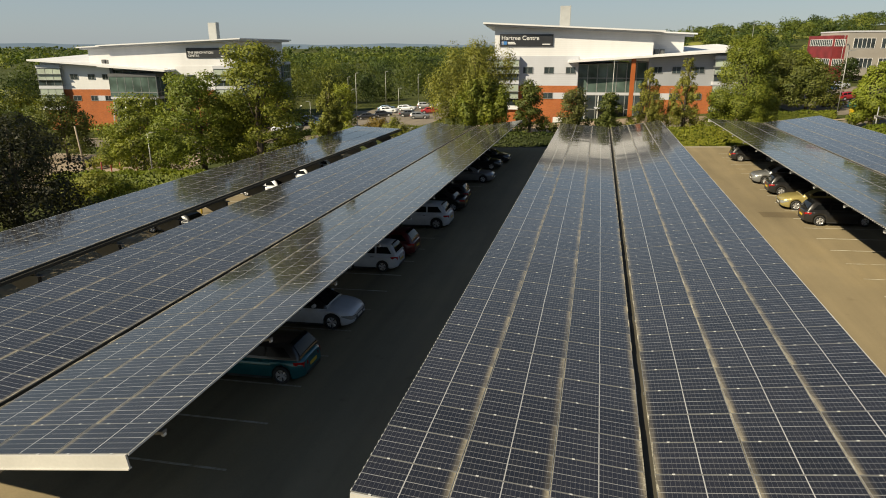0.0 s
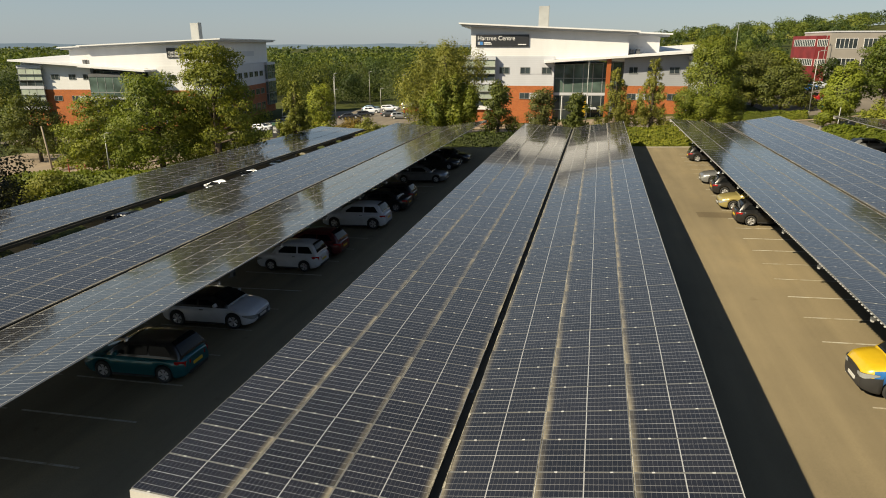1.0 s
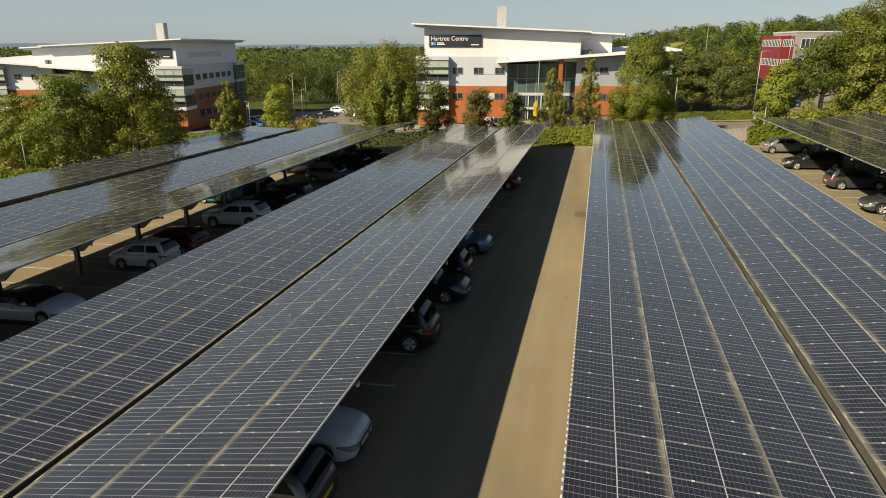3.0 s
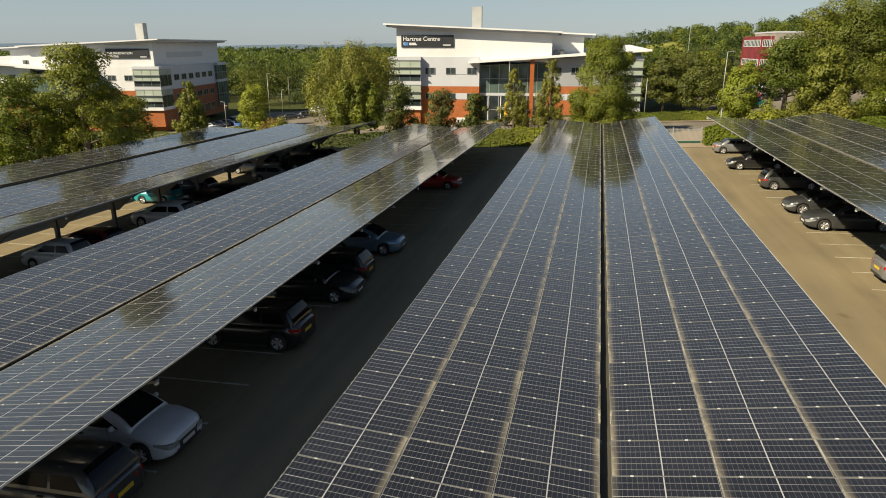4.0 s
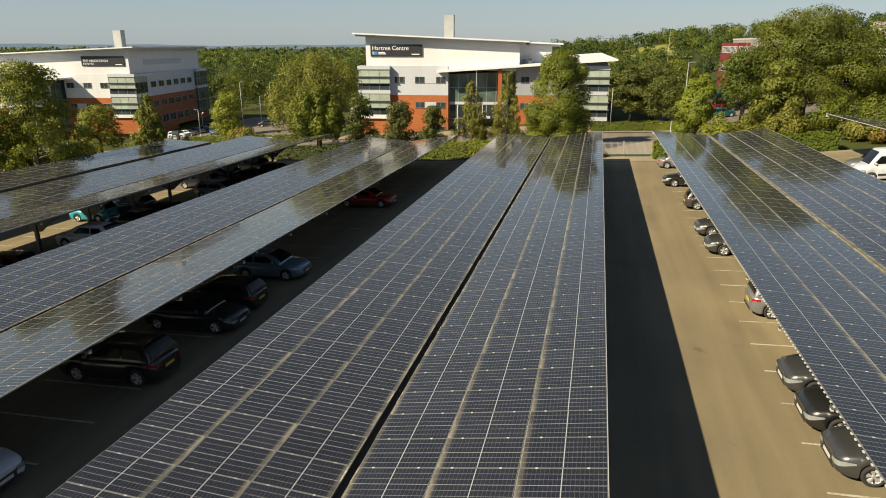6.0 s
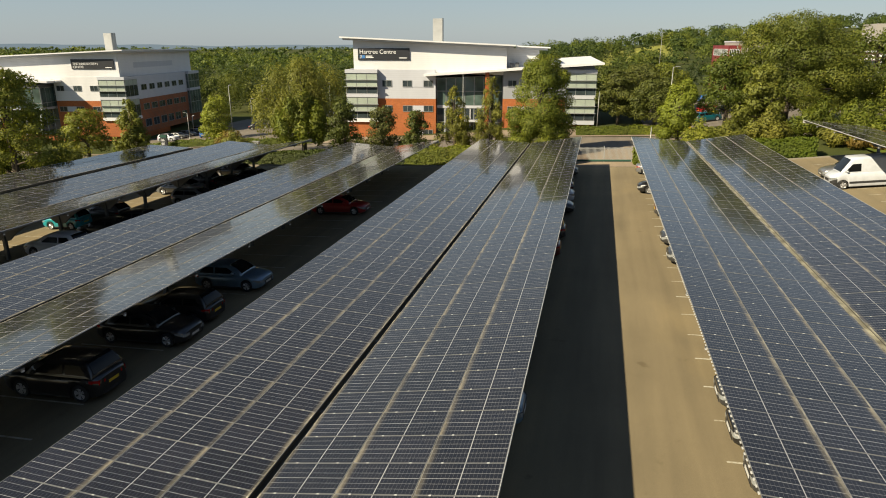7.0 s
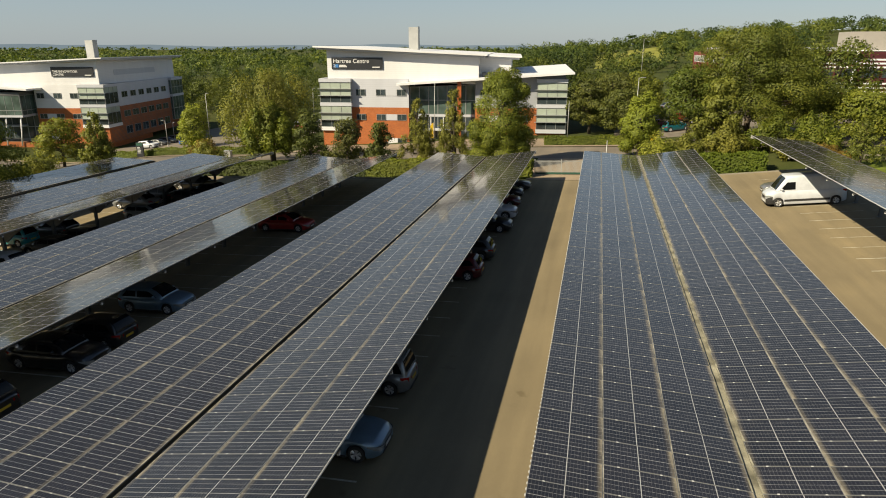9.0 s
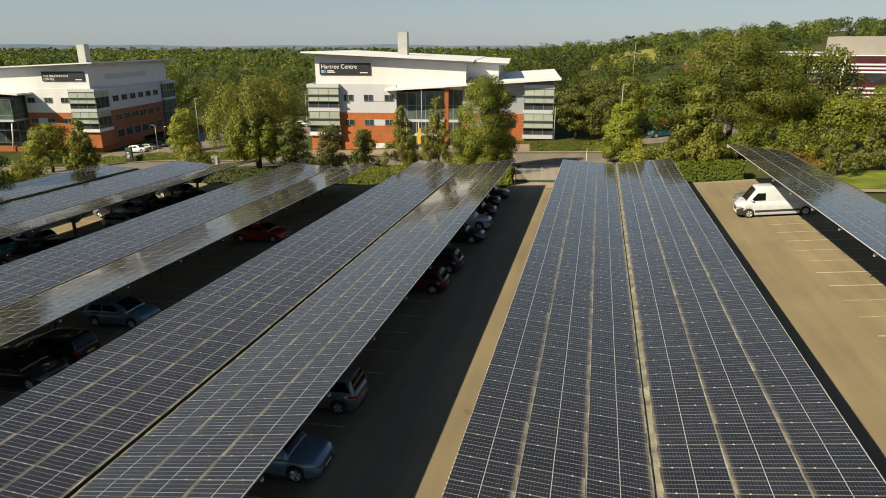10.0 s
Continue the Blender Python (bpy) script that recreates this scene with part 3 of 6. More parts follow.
    # glazed corner bays: each storey a box of mullions and panes
    for x0, x1, top in ((-0.3, 5.0, 10.85), (35.5, 40.3, 10.95)):
        blk("bay_cap", M_GREY_CLAD, x0 - 0.1, x1, -1.0, 4.4 if x0 < 0 else 3.0, top - 0.55, top)
        blk("bay_spandrel", M_GREY_CLAD, x0 - 0.05, x1, -0.95, 4.4 if x0 < 0 else 3.0, 6.45, 7.0)
        blk("bay_base", M_GREY_CLAD if x0 > 0 else M_WHITE_CLAD, x0 - 0.05, x1, -0.95, 4.4 if x0 < 0 else 3.0, 2.4, 3.0)
        blk("bay_core", M_BRICK, x0 + 0.15, x1 - 0.2, -0.55, -0.005, -0.8, 2.38)
        blk("bay_core", M_BLIND, x0 + 0.4, x1 - 0.2, -0.45, -0.005, 3.01, 6.44, "pale blinds behind the glass")
        blk("bay_core", M_BLIND, x0 + 0.4, x1 - 0.2, -0.45, -0.005, 7.01, top - 0.56, "pale blinds behind the glass")
        for z0, z1 in ((3.0, 6.45), (7.0, top - 0.55)):
            zm = z0 + (z1 - z0) * 0.34
            window_unit(root, x0, x1 - 0.05, z0 + 0.01, zm, -0.85, flip, split=3)
            window_unit(root, x0, x1 - 0.05, zm, zm + (z1 - zm) * 0.5, -0.85, flip, split=3, pane=M_BLIND)
            window_unit(root, x0, x1 - 0.05, zm + (z1 - zm) * 0.5, z1 - 0.01, -0.85, flip, split=3, pane=M_BLIND)
            for z in (zm, zm + (z1 - zm) * 0.5):
                blk("sunshade", M_WINFRAME, x0 - 0.3, x1 + 0.1, -1.22, -0.9, z - 0.04, z + 0.04)
            xs = x0 if x0 < 0 else x1 - 0.1
            window_unit(root, -0.75, 4.2 if x0 < 0 else 2.8, z0 + 0.01, zm + (z1 - zm) * 0.5, xs, flip, side=True, split=3)
            window_unit(root, -0.75, 4.2 if x0 < 0 else 2.8, zm + (z1 - zm) * 0.5, z1 - 0.01, xs, flip, side=True, split=3, pane=M_BLIND)
    # front windows
    for x0, x1 in ((5.6, 7.2), (9.0, 10.6), (12.5, 14.05)):
        window_unit(root, x0, x1, 8.1, 9.15, -0.03, flip)
        window_unit(root, x0, x1, 4.1, 5.1, -0.05, flip)
    blk("infill_panel", M_GREY_CLAD, 10.62, 12.48, -0.04, 0.0, 4.1, 5.1)
    blk("infill_panel", M_GREY_CLAD, 10.62, 12.48, -0.03, 0.01, 8.1, 9.15)
    blk("infill_panel", M_WHITE_CLAD, 10.8, 12.48, -0.05, 0.0, -0.1, 1.15)
    window_unit(root, 12.5, 14.0, 0.0, 1.15, -0.05, flip)
    for x0, x1 in ((26.3, 27.7), (29.2, 30.6), (32.6, 34.2)):
        window_unit(root, x0, x1, 8.2, 9.25, -0.03, flip)
        window_unit(root, x0, x1, 4.1, 5.1, -0.05, flip)
    blk("infill_panel", M_GREY_CLAD, 27.72, 29.18, -0.04, 0.0, 4.1, 5.1)
    # entrance glazing: panes between mullions
    for i in range(7):
        x0, x1 = 14.6 + i * 1.55, 14.6 + (i + 1) * 1.55
        for z0, z1, pm in ((0.0, 2.4, M_GLASS), (2.4, 4.7, M_GLASS), (5.1, 7.4, M_GREEN_GLASS), (7.4, 9.55 + 0.06 * i, M_GREEN_GLASS)):
            window_unit(root, x0, x1 - 0.02, z0, z1, 0.9, flip, split=1, pane=pm)
    blk("floor_edge", M_GREY_CLAD, 14.6, 25.4, 0.86, 1.2, 4.71, 5.09)
    if porch:
        # glazed first-floor room that projects under the roof, on slanted white legs
        blk("porch_floor", M_GREY_CLAD, 15.2, 24.6, -3.6, 0.85, 4.7, 5.1)
        for z0, z1 in ((5.11, 6.0), (6.0, 8.9)):
            window_unit(root, 15.25, 24.55, z0, z1, -3.5, flip, split=6, pane=M_GREEN_GLASS)
            for xs in (15.22, 24.5):
                window_unit(root, -3.4, 0.8, z0, z1, xs, flip, side=True, split=3, pane=M_GREEN_GLASS)
        blk("porch_head", M_DARK_STEEL, 15.2, 24.6, -3.6, 0.85, 8.91, 9.5)
        slab("porch_roof", M_ROOF, 13.0, 26.0, -4.4, -1.905, 9.86, 10.2, 10.73, 11.05, "thin white roof over the porch")
        for x in (15.9, 18.9, 21.9, 24.2):
            bm = bmesh.new()
            rod(bm, (flip * (x + 0.7), -3.3, -0.9), (flip * x, -3.2, 4.69), 0.13, 0.13, 8)
            part("column", bm, M_LETTER, root, "slanted white steel leg")
        blk("corner_pier", M_DARK_STEEL, 25.3, 25.9, -0.3, 0.6, -0.8, 10.4)
    else:
        bm = bmesh.new()
        box(bm, min(flip * 22.66, flip * 23.3), max(flip * 22.66, flip * 23.3), -1.3, -0.8, -0.6, 10.55)
        part("column", bm, M_ORANGE, root, "tall orange entrance column")
        for x in (15.9, 18.0, 20.1):
            blk("door_post", M_LETTER, x, x + 0.12, 0.72, 0.84, 0.0, 4.6)
    blk("door_canopy", M_GREY_CLAD, 17.5, 21.5, -0.9, 0.86, 2.6, 2.8)
    # side wall windows on the glazed-corner side
    for y in (6.2, 9.8, 13.4, 17.0, 20.6, 24.2):
        window_unit(root, y, y + 2.3, 7.9, 9.1, -0.03, flip, side=True)
        window_unit(root, y, y + 2.6, 3.9, 5.2, -0.03, flip, side=True)
        window_unit(root, y, y + 2.6, 0.4, 2.0, -0.03, flip, side=True)
    # glazed bay at the back corner of the side wall
    blk("bay_cap", M_GREY_CLAD, -0.75, 0.0, 28.4, 34.6, 10.3, 10.85)
    blk("bay_spandrel", M_GREY_CLAD, -0.7, 0.0, 28.4, 34.6, 6.45, 7.0)
    for z0, z1 in ((1.0, 3.7), (3.7, 6.45), (7.0, 8.65), (8.65, 10.3)):
        window_unit(root, 28.45, 34.55, z0, z1, -0.6, flip, side=True, split=4, pane=M_GREEN_GLASS)
        window_unit(root, -0.55, -0.01, z0, z1, 28.42, flip, split=1, pane=M_GREEN_GLASS)
    blk("side_louvre", M_GREY_CLAD, 0.86, 0.9, 6.0, 24.0, 12.4, 13.5, "grey louvred strip")
    # rooftop units beside the upper storey
    for k in range(2):
        ux = 26.5 + 0.9 * k
        bm = bmesh.new()
        box(bm, min(flip * ux, flip * (ux + 0.6)), max(flip * ux, flip * (ux + 0.6)), 1.1, 1.9, 10.9, 11.9 + 0.06 * k)
        part("rooftop_unit", bm, M_DARK_STEEL, root, "black rooftop plant unit")
    # flue tower
    fx = flip * 11.8 + 1.2
    bm = bmesh.new()
    box(bm, fx - 0.85, fx + 0.85, 15.4, 17.0, 14.6, 19.3)
    flue = part("flue_tower", bm, M_FLUE, root, "grey clad flue tower")
    bm = bmesh.new()
    box(bm, fx + 0.852, fx + 0.95, 15.3, 17.1, 14.6, 19.4)
    part("corner_rib", bm, M_WINFRAME, flue)
    # sign board with raised letters
    sx = (1.7, 10.25)
    bm = bmesh.new()
    box(bm, min(flip * sx[0], flip * sx[1]), max(flip * sx[0], flip * sx[1]), -0.06, 0.115, 12.35, 14.2)
    board = part("sign_board", bm, M_SIGN, root, "black name board")
    left = min(flip * sx[0], flip * sx[1])
    for text, size, dx, z in rows:
        cu = bpy.data.curves.new("sign_letters", 'FONT')
        cu.body, cu.size, cu.extrude = text, size, 0.012
        cu.materials.append(M_LETTER)
        ob = new("sign_letters", cu)
        ob.parent = board
        ob.matrix_basis = pose(left + dx, -0.075, z, 90, 0, 0)
    for x0, x1, z0, z1, mat in mark:
        bm = bmesh.new()
        box(bm, left + x0, left + x1, -0.085, -0.061, z0, z1)
        part("sign_mark", bm, mat, board)
    return root


centre_building(pose(K * -17.8, K * 108.2, K * -2.45, 0, 0, 7.0) @ Matrix.Scale(K, 4), 1,
                "white and terracotta two-storey office with a black name board", [("Hartree Centre", 0.95, 0.25, 13.32)],
                [(0.3, 1.15, 12.6, 13.1, M_BLUE), (0.32, 0.65, 12.62, 13.08, M_LETTER), (1.3, 2.4, 12.88, 13.02, M_LETTER), (1.3, 2.6, 12.66, 12.8, M_LETTER),
                 (6.8, 8.1, 12.6, 12.74, M_LETTER)], M_DULL_CLAD, False)
centre_building(pose(K * -68.6, K * 117.63, K * -4.6, 0, 0, 11.0) @ Matrix.Scale(K, 4), -1,
                "white and red-brick mono-pitch office beyond the trees", [("THE INNOVATION", 0.60, 0.30, 13.12), ("CENTRE", 0.60, 0.30, 12.52)],
                [(6.8, 8.1, 12.55, 12.7, M_LETTER)], M_WHITE_CLAD, True)


# ---------------------------------------------------------------- trees and hedges
def leaves(rng, blobs, count, size, droop=0.0, fill=0.72):
    """Corner points of many small leaf sprays on the skins of soft clumps."""
    c = np.array([b[0] for b in blobs], float)
    r = np.array([b[1] for b in blobs], float)
    w = (r[:, 0] * r[:, 1] * r[:, 2]) ** (2 / 3)
    pick = rng.choice(len(blobs), count, p=w / w.sum())
    d = rng.normal(size=(count, 3))
    d[:, 2] += 0.12
    d /= np.linalg.norm(d, axis=1, keepdims=True)
    k = fill + (1.20 - fill) * rng.random(count) ** 0.8
    p = c[pick] + d * r[pick] * k[:, None]
    # leave out what lies deep inside another clump
    keep = np.ones(count, bool)
    for i in range(len(blobs)):
        q = (p - c[i]) / r[i]
        keep &= ~((np.einsum('ij,ij->i', q, q) < 0.42) & (pick != i))
    p, d = p[keep], d[keep]
    n = d * 0.9 + rng.normal(size=p.shape) * 0.40
    n[:, 2] += 0.35
    n /= np.linalg.norm(n, axis=1, keepdims=True)
    t = rng.normal(size=p.shape)
    t[:, 2] -= droop
    t -= n * np.einsum('ij,ij->i', t, n)[:, None]
    t /= np.linalg.norm(t, axis=1, keepdims=True)
    b = np.cross(n, t)
    s = size * (0.55 + 0.9 * rng.random(len(p)))[:, None]
    long = 1.0 + droop * 0.8
    bend = n * s * 0.22
    quads = np.stack([p - t * s * long, p + b * s * 0.62 - bend, p + t * s * long, p - b * s * 0.62 - bend], 1)
    mid = (c * w[:, None]).sum(0) / w.sum()
    out = p - mid
    out /= np.linalg.norm(out, axis=1, keepdims=True) + 1e-6
    soft = d * 0.55 + out * 0.30 + n * 0.55
    return quads, face_out(quads, soft / np.linalg.norm(soft, axis=1, keepdims=True))


def face_out(quads, soft):
    """Turn each leaf so that its upper face looks the way of its soft normal."""
    g = np.cross(quads[:, 1] - quads[:, 0], quads[:, 3] - quads[:, 0])
    back = np.einsum('ij,ij->i', g, soft) < 0
    quads[back] = quads[back][:, ::-1]
    return soft


def leaf_mesh(name, quads, soft, mat):
    n = len(quads)
    me = bpy.data.meshes.new(name)
    me.vertices.add(4 * n)
    me.vertices.foreach_set("co", quads.reshape(-1).astype(np.float32))
    me.loops.add(4 * n)
    me.loops.foreach_set("vertex_index", np.arange(4 * n, dtype=np.int32))
    me.polygons.add(n)
    me.polygons.foreach_set("loop_start", np.arange(0, 4 * n, 4, dtype=np.int32))
    me.polygons.foreach_set("loop_total", np.full(n, 4, dtype=np.int32))
    me.update(calc_edges=True)
    at = me.attributes.new("custom_normal", 'FLOAT_VECTOR', 'POINT')
    at.data.foreach_set("vector", np.repeat(soft, 4, axis=0).reshape(-1).astype(np.float32))
    me.materials.append(mat)
    return me


def clumps(rng, kind, h, r):
    """Soft clumps that make up a crown of height h and radius r."""
    out = []
    if kind == "broad":
        many = int(34 + 8 * r)
        fine = (46 / many) ** 0.5
        for i in range(many):
            a, u = rng.random() * 6.283, rng.random()
            z = h * (0.20 + 0.70 * u)
            reach = r * (0.95 - 0.75 * max(0, u - 0.45) ** 1.2 * 1.5) * (0.45 + 0.5 * rng.random())
            s = r * (0.17 + 0.17 * rng.random()) * fine
            out.append(((math.cos(a) * reach, math.sin(a) * reach, z), (s * 1.15, s * 1.15, s * 0.72)))
        out.append(((0, 0, h * 0.60), (r * 0.5, r * 0.5, h * 0.24)))
    elif kind == "cone":
        for i in range(58):
            u = rng.random()
            a = rng.random() * 6.283
            reach = r * (0.90 - 0.55 * u ** 4.0) * (0.60 + 0.32 * rng.random())
            s = r * (0.20 + 0.14 * rng.random()) * (1 - 0.25 * u)
            out.append(((math.cos(a) * reach, math.sin(a) * reach, h * (0.08 + 0.85 * u)), (s, s, s * 0.9)))
        out.append(((0, 0, h * 0.48), (r * 0.66, r * 0.66, h * 0.40)))
    elif kind == "slim":
        for i in range(110):
            u = rng.random()
            a = rng.random() * 6.283
            reach = r * (1.05 - 0.85 * u) * (0.25 + 0.75 * rng.random())
            s = r * (0.19 - 0.11 * u) * (0.6 + 0.9 * rng.random())
            out.append(((math.cos(a) * reach, math.sin(a) * reach, h * (0.14 + 0.82 * u)), (s, s, s * 1.25)))
    elif kind == "willow":
        for i in range(54):
            a, u = rng.random() * 6.283, rng.random()
            reach = r * (0.25 + 0.7 * rng.random()) * (1 - 0.9 * max(0, u - 0.5))
            s = r * (0.11 + 0.11 * rng.random())
            out.append(((math.cos(a) * reach, math.sin(a) * reach, h * (0.26 + 0.62 * u)), (s, s, s * 1.9)))
        out.append(((0, 0, h * 0.6), (r * 0.5, r * 0.5, h * 0.3)))
    elif kind == "pine":
        for i in range(44):
            a, u = rng.random() * 6.283, rng.random()
            reach = r * (1.05 - 0.8 * u) * (0.35 + 0.65 * rng.random())
            s = r * (0.17 + 0.15 * rng.random())
            out.append(((math.cos(a) * reach, math.sin(a) * reach, h * (0.14 + 0.80 * u)), (s, s, s * 0.8)))
        out.append(((0, 0, h * 0.5), (r * 0.3, r * 0.3, h * 0.33)))
    else:  # bush
        for i in range(22):
            a = rng.random() * 6.283
            reach = r * 0.85 * rng.random() ** 0.6
            s = r * (0.18 + 0.18 * rng.random())
            out.append(((math.cos(a) * reach, math.sin(a) * reach, h * (0.18 + 0.62 * rng.random() * (1.1 - reach / r))), (s, s, h * 0.22)))
    return out


TREE_SEED = [100]


def tree(kind, x, y, h, r, mat, label, count=5200, size=0.30, group="trees", base=None, name="tree"):
    TREE_SEED[0] += 1
    rng = np.random.default_rng(TREE_SEED[0])
    x, y, h, r = K * x, K * y, K * h, K * r
    z = gz(x, y) if base is None else K * base
    root = thing(name, Matrix.Translation((x, y, z)), label, "bush" if kind == "bush" else "tree", group)
    cl = clumps(rng, kind, h, r)
    bm = bmesh.new()
    if kind == "bush":
        for i in range(5):
            a = i * 1.257
            rod(bm, (0.1 * math.cos(a), 0.1 * math.sin(a), -0.1), (r * 0.4 * math.cos(a), r * 0.4 * math.sin(a), h * 0.5), 0.04, 0.015, 5)
    else:
        t = 0.022 * h + 0.03
        lean = rng.normal(size=2) * 0.02 * h
        rod(bm, (0, 0, -0.3), (lean[0] * 0.4, lean[1] * 0.4, h * 0.35), t * 1.25, t * 0.85, 9)
        rod(bm, (lean[0] * 0.4, lean[1] * 0.4, h * 0.35), (lean[0], lean[1], h * 0.86), t * 0.85, t * 0.2, 8)
        for c, s in cl[:16]:
            f = 0.22 + 0.45 * rng.random()
            zz = min(c[2] * 0.8, h * f)
            k = zz / (h * 0.86)
            rod(bm, (lean[0] * k, lean[1] * k, zz), c, t * 0.38, t * 0.08, 5)
    part("trunk", bm, M_BARK, root)
    q, soft = leaves(rng, cl, int(count * (1.5 if kind == "slim" else 2.2)), size * (0.46 if kind == "slim" else 0.56), 0.9 if kind == "willow" else 0.0, 0.62 if kind in ("broad", "cone") else 0.1 if kind == "slim" else 0.3)
    ob = new("crown", leaf_mesh("crown", q, soft, mat))
    ob.parent = root
    return root


def hedge(x0, x1, y0, y1, h, label, count, mat, size=0.13):
    """A clipped hedge: a twiggy core and a skin of small leaves."""
    TREE_SEED[0] += 1
    rng = np.random.default_rng(TREE_SEED[0])
    x0, x1, y0, y1, h = K * x0, K * x1, K * y0, K * y1, K * h
    n = max(2, int((x1 - x0) / 2))
    bm = bmesh.new()
    rings = []
    for i in range(n + 1):
        x = x0 + (x1 - x0) * i / n
        za, zb = gz(x, y0), gz(x, y1)
        rings.append([bm.verts.new(c) for c in ((x, y0 + 0.15, za - 0.1), (x, y0 + 0.15, za + h - 0.2), (x, y1 - 0.15, zb + h - 0.2), (x, y1 - 0.15, zb - 0.1))])
    for a, b in zip(rings, rings[1:]):
        for k in range(4):
            bm.faces.new([a[k], b[k], b[(k + 1) % 4], a[(k + 1) % 4]])
    bm.faces.new(rings[0])
    bm.faces.new(rings[-1][::-1])
    root = thing("hedge", Matrix.Identity(4), label, "hedge", "hedges")
    part("core", bm, mat, root)
    areas = np.array([(x1 - x0) * h, (x1 - x0) * (y1 - y0), (x1 - x0) * h, h * (y1 - y0), h * (y1 - y0)])
    face = rng.choice(5, count, p=areas / areas.sum())
    u, v = rng.random(count), rng.random(count)
    p = np.empty((count, 3))
    nn = np.zeros((count, 3))
    for f, (px, py, pz, nv) in enumerate((
            (u, None, v, (0, -1, 0.3)), (u, v, None, (0, 0, 1)), (u, 1.0, v, (0, 1, 0.3)), (0.0, u, v, (-1, 0, 0.3)), (1.0, u, v, (1, 0, 0.3)))):
        m = face == f
        a = u[m] if px is u else np.full(m.sum(), px)
        if f == 0:
            b, c = np.zeros(m.sum()), v[m]
        elif f == 1:
            b, c = v[m], np.ones(m.sum())
        elif f == 2:
            b, c = np.ones(m.sum()), v[m]
        else:
            b, c = u[m], v[m]
        p[m] = np.stack([a, b, c], 1)
        nn[m] = nv
    wob = rng.normal(size=(count, 3)) * 0.07
    X = x0 + (x1 - x0) * p[:, 0]
    Y = y0 + (y1 - y0) * p[:, 1]
    lump = 0.10 * np.sin(X * 1.7) + 0.08 * np.sin(X * 0.63 + 1)
    Z = np.array([gz(a, b) for a, b in zip(X, Y)]) + p[:, 2] * (h + lump)
    P = np.stack([X, Y, Z], 1) + wob
    N = nn + rng.normal(size=P.shape) * 0.6
    N /= np.linalg.norm(N, axis=1, keepdims=True)
    t = rng.normal(size=P.shape)
    t -= N * np.einsum('ij,ij->i', t, N)[:, None]
    t /= np.linalg.norm(t, axis=1, keepdims=True)
    b = np.cross(N, t)
    s = size * (0.6 + 0.8 * rng.random(count))[:, None]
    q = np.stack([P - t * s, P + b * s * 0.7, P + t * s, P - b * s * 0.7], 1)
    soft = nn * 0.8 + N * 0.5
    soft = face_out(q, soft / np.linalg.norm(soft, axis=1, keepdims=True))
    ob = new("leaf_skin", leaf_mesh("leaf_skin", q, soft, mat))
    ob.parent = root
    return root


M_RUST = leaf_material("rust_leaf", (0.13, 0.080, 0.016), (0.20, 0.130, 0.028), (0.26, 0.20, 0.04))
M_YELLOW = leaf_material("yellow_leaf", (0.120, 0.150, 0.018), (0.225, 0.250, 0.032), (0.330, 0.325, 0.050))
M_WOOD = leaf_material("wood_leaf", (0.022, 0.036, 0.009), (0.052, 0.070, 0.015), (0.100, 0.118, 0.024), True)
# about half the tone of M_HEDGE, for the hedge's western stretch
M_HEDGE_DARK = leaf_material("dark_hedge_leaf", (0.030, 0.042, 0.010), (0.056, 0.074, 0.015), (0.100, 0.112, 0.024))
# near-black green for the trees by the western carport
M_LEAF_DARKEST = leaf_material("darkest_leaf", (0.014, 0.016, 0.010), (0.030, 0.032, 0.016), (0.056, 0.052, 0.026))
M_OAK = leaf_material("oak_leaf", (0.046, 0.068, 0.012), (0.108, 0.130, 0.019), (0.215, 0.212, 0.036))
# paler and slightly bluer than M_WOOD, for the far stands
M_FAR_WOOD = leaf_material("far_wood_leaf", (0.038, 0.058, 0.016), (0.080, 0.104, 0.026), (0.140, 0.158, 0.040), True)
M_BRONZE = leaf_material("bronze_leaf", (0.064, 0.066, 0.020), (0.118, 0.114, 0.034), (0.185, 0.172, 0.05))
L_BIG = "tall broad green tree in full leaf"
L_CONE = "dense upright bright green leafy tree"
L_SLIM = "slender airy young birch tree"
L_WILLOW = "large drooping willow tree in leaf"
L_DARK = "small dark green pine tree"
L_BUSH = "rounded leafy shrub beside the path"

# by the western carport
tree("broad", -29.8, 53.3, 13.2, 4.3, M_LEAF, L_BIG, 16000, 0.19)
tree("broad", -34.8, 52.0, 10.8, 4.4, M_LEAF, L_BIG, 12000, 0.19)
tree("broad", -43.2, 54.5, 8.7, 4.3, M_LEAF, L_BIG, 12000, 0.19)
tree("broad", -40.4, 36.6, 8.2, 4.2, M_LEAF_DARKEST, "very dark broad tree beside the carport", 12000, 0.17)
tree("broad", -33.9, 31.0, 8.8, 4.4, M_LEAF_DARKEST, "very dark broad tree beside the carport", 9000, 0.19)
tree("broad", -33.4, 22.6, 8.6, 4.3, M_LEAF_DARKEST, "very dark broad tree beside the carport", 5000, 0.24)
# stands out of view, added to shade the ground beside the carport
tree("broad", -36.0, 14.5, 9.5, 4.3, M_LEAF_DARKEST, "very dark broad tree beside the carport", 4000, 0.26)
tree("pine", -69.5, 73.0, 9.0, 5.0, M_LEAF_DARK, L_DARK, 6000, 0.28)
tree("bush", -40.0, 45.0, 2.9, 3.4, M_LEAF_PALE, L_BUSH, 3000, 0.20, "shrubs", name="shrub")
tree("bush", -37.0, 44.0, 2.6, 2.8, M_LEAF, L_BUSH, 2500, 0.20, "shrubs", name="shrub")
tree("bush", -46.0, 46.5, 2.4, 2.8, M_LEAF_PALE, L_BUSH, 2500, 0.20, "shrubs", name="shrub")
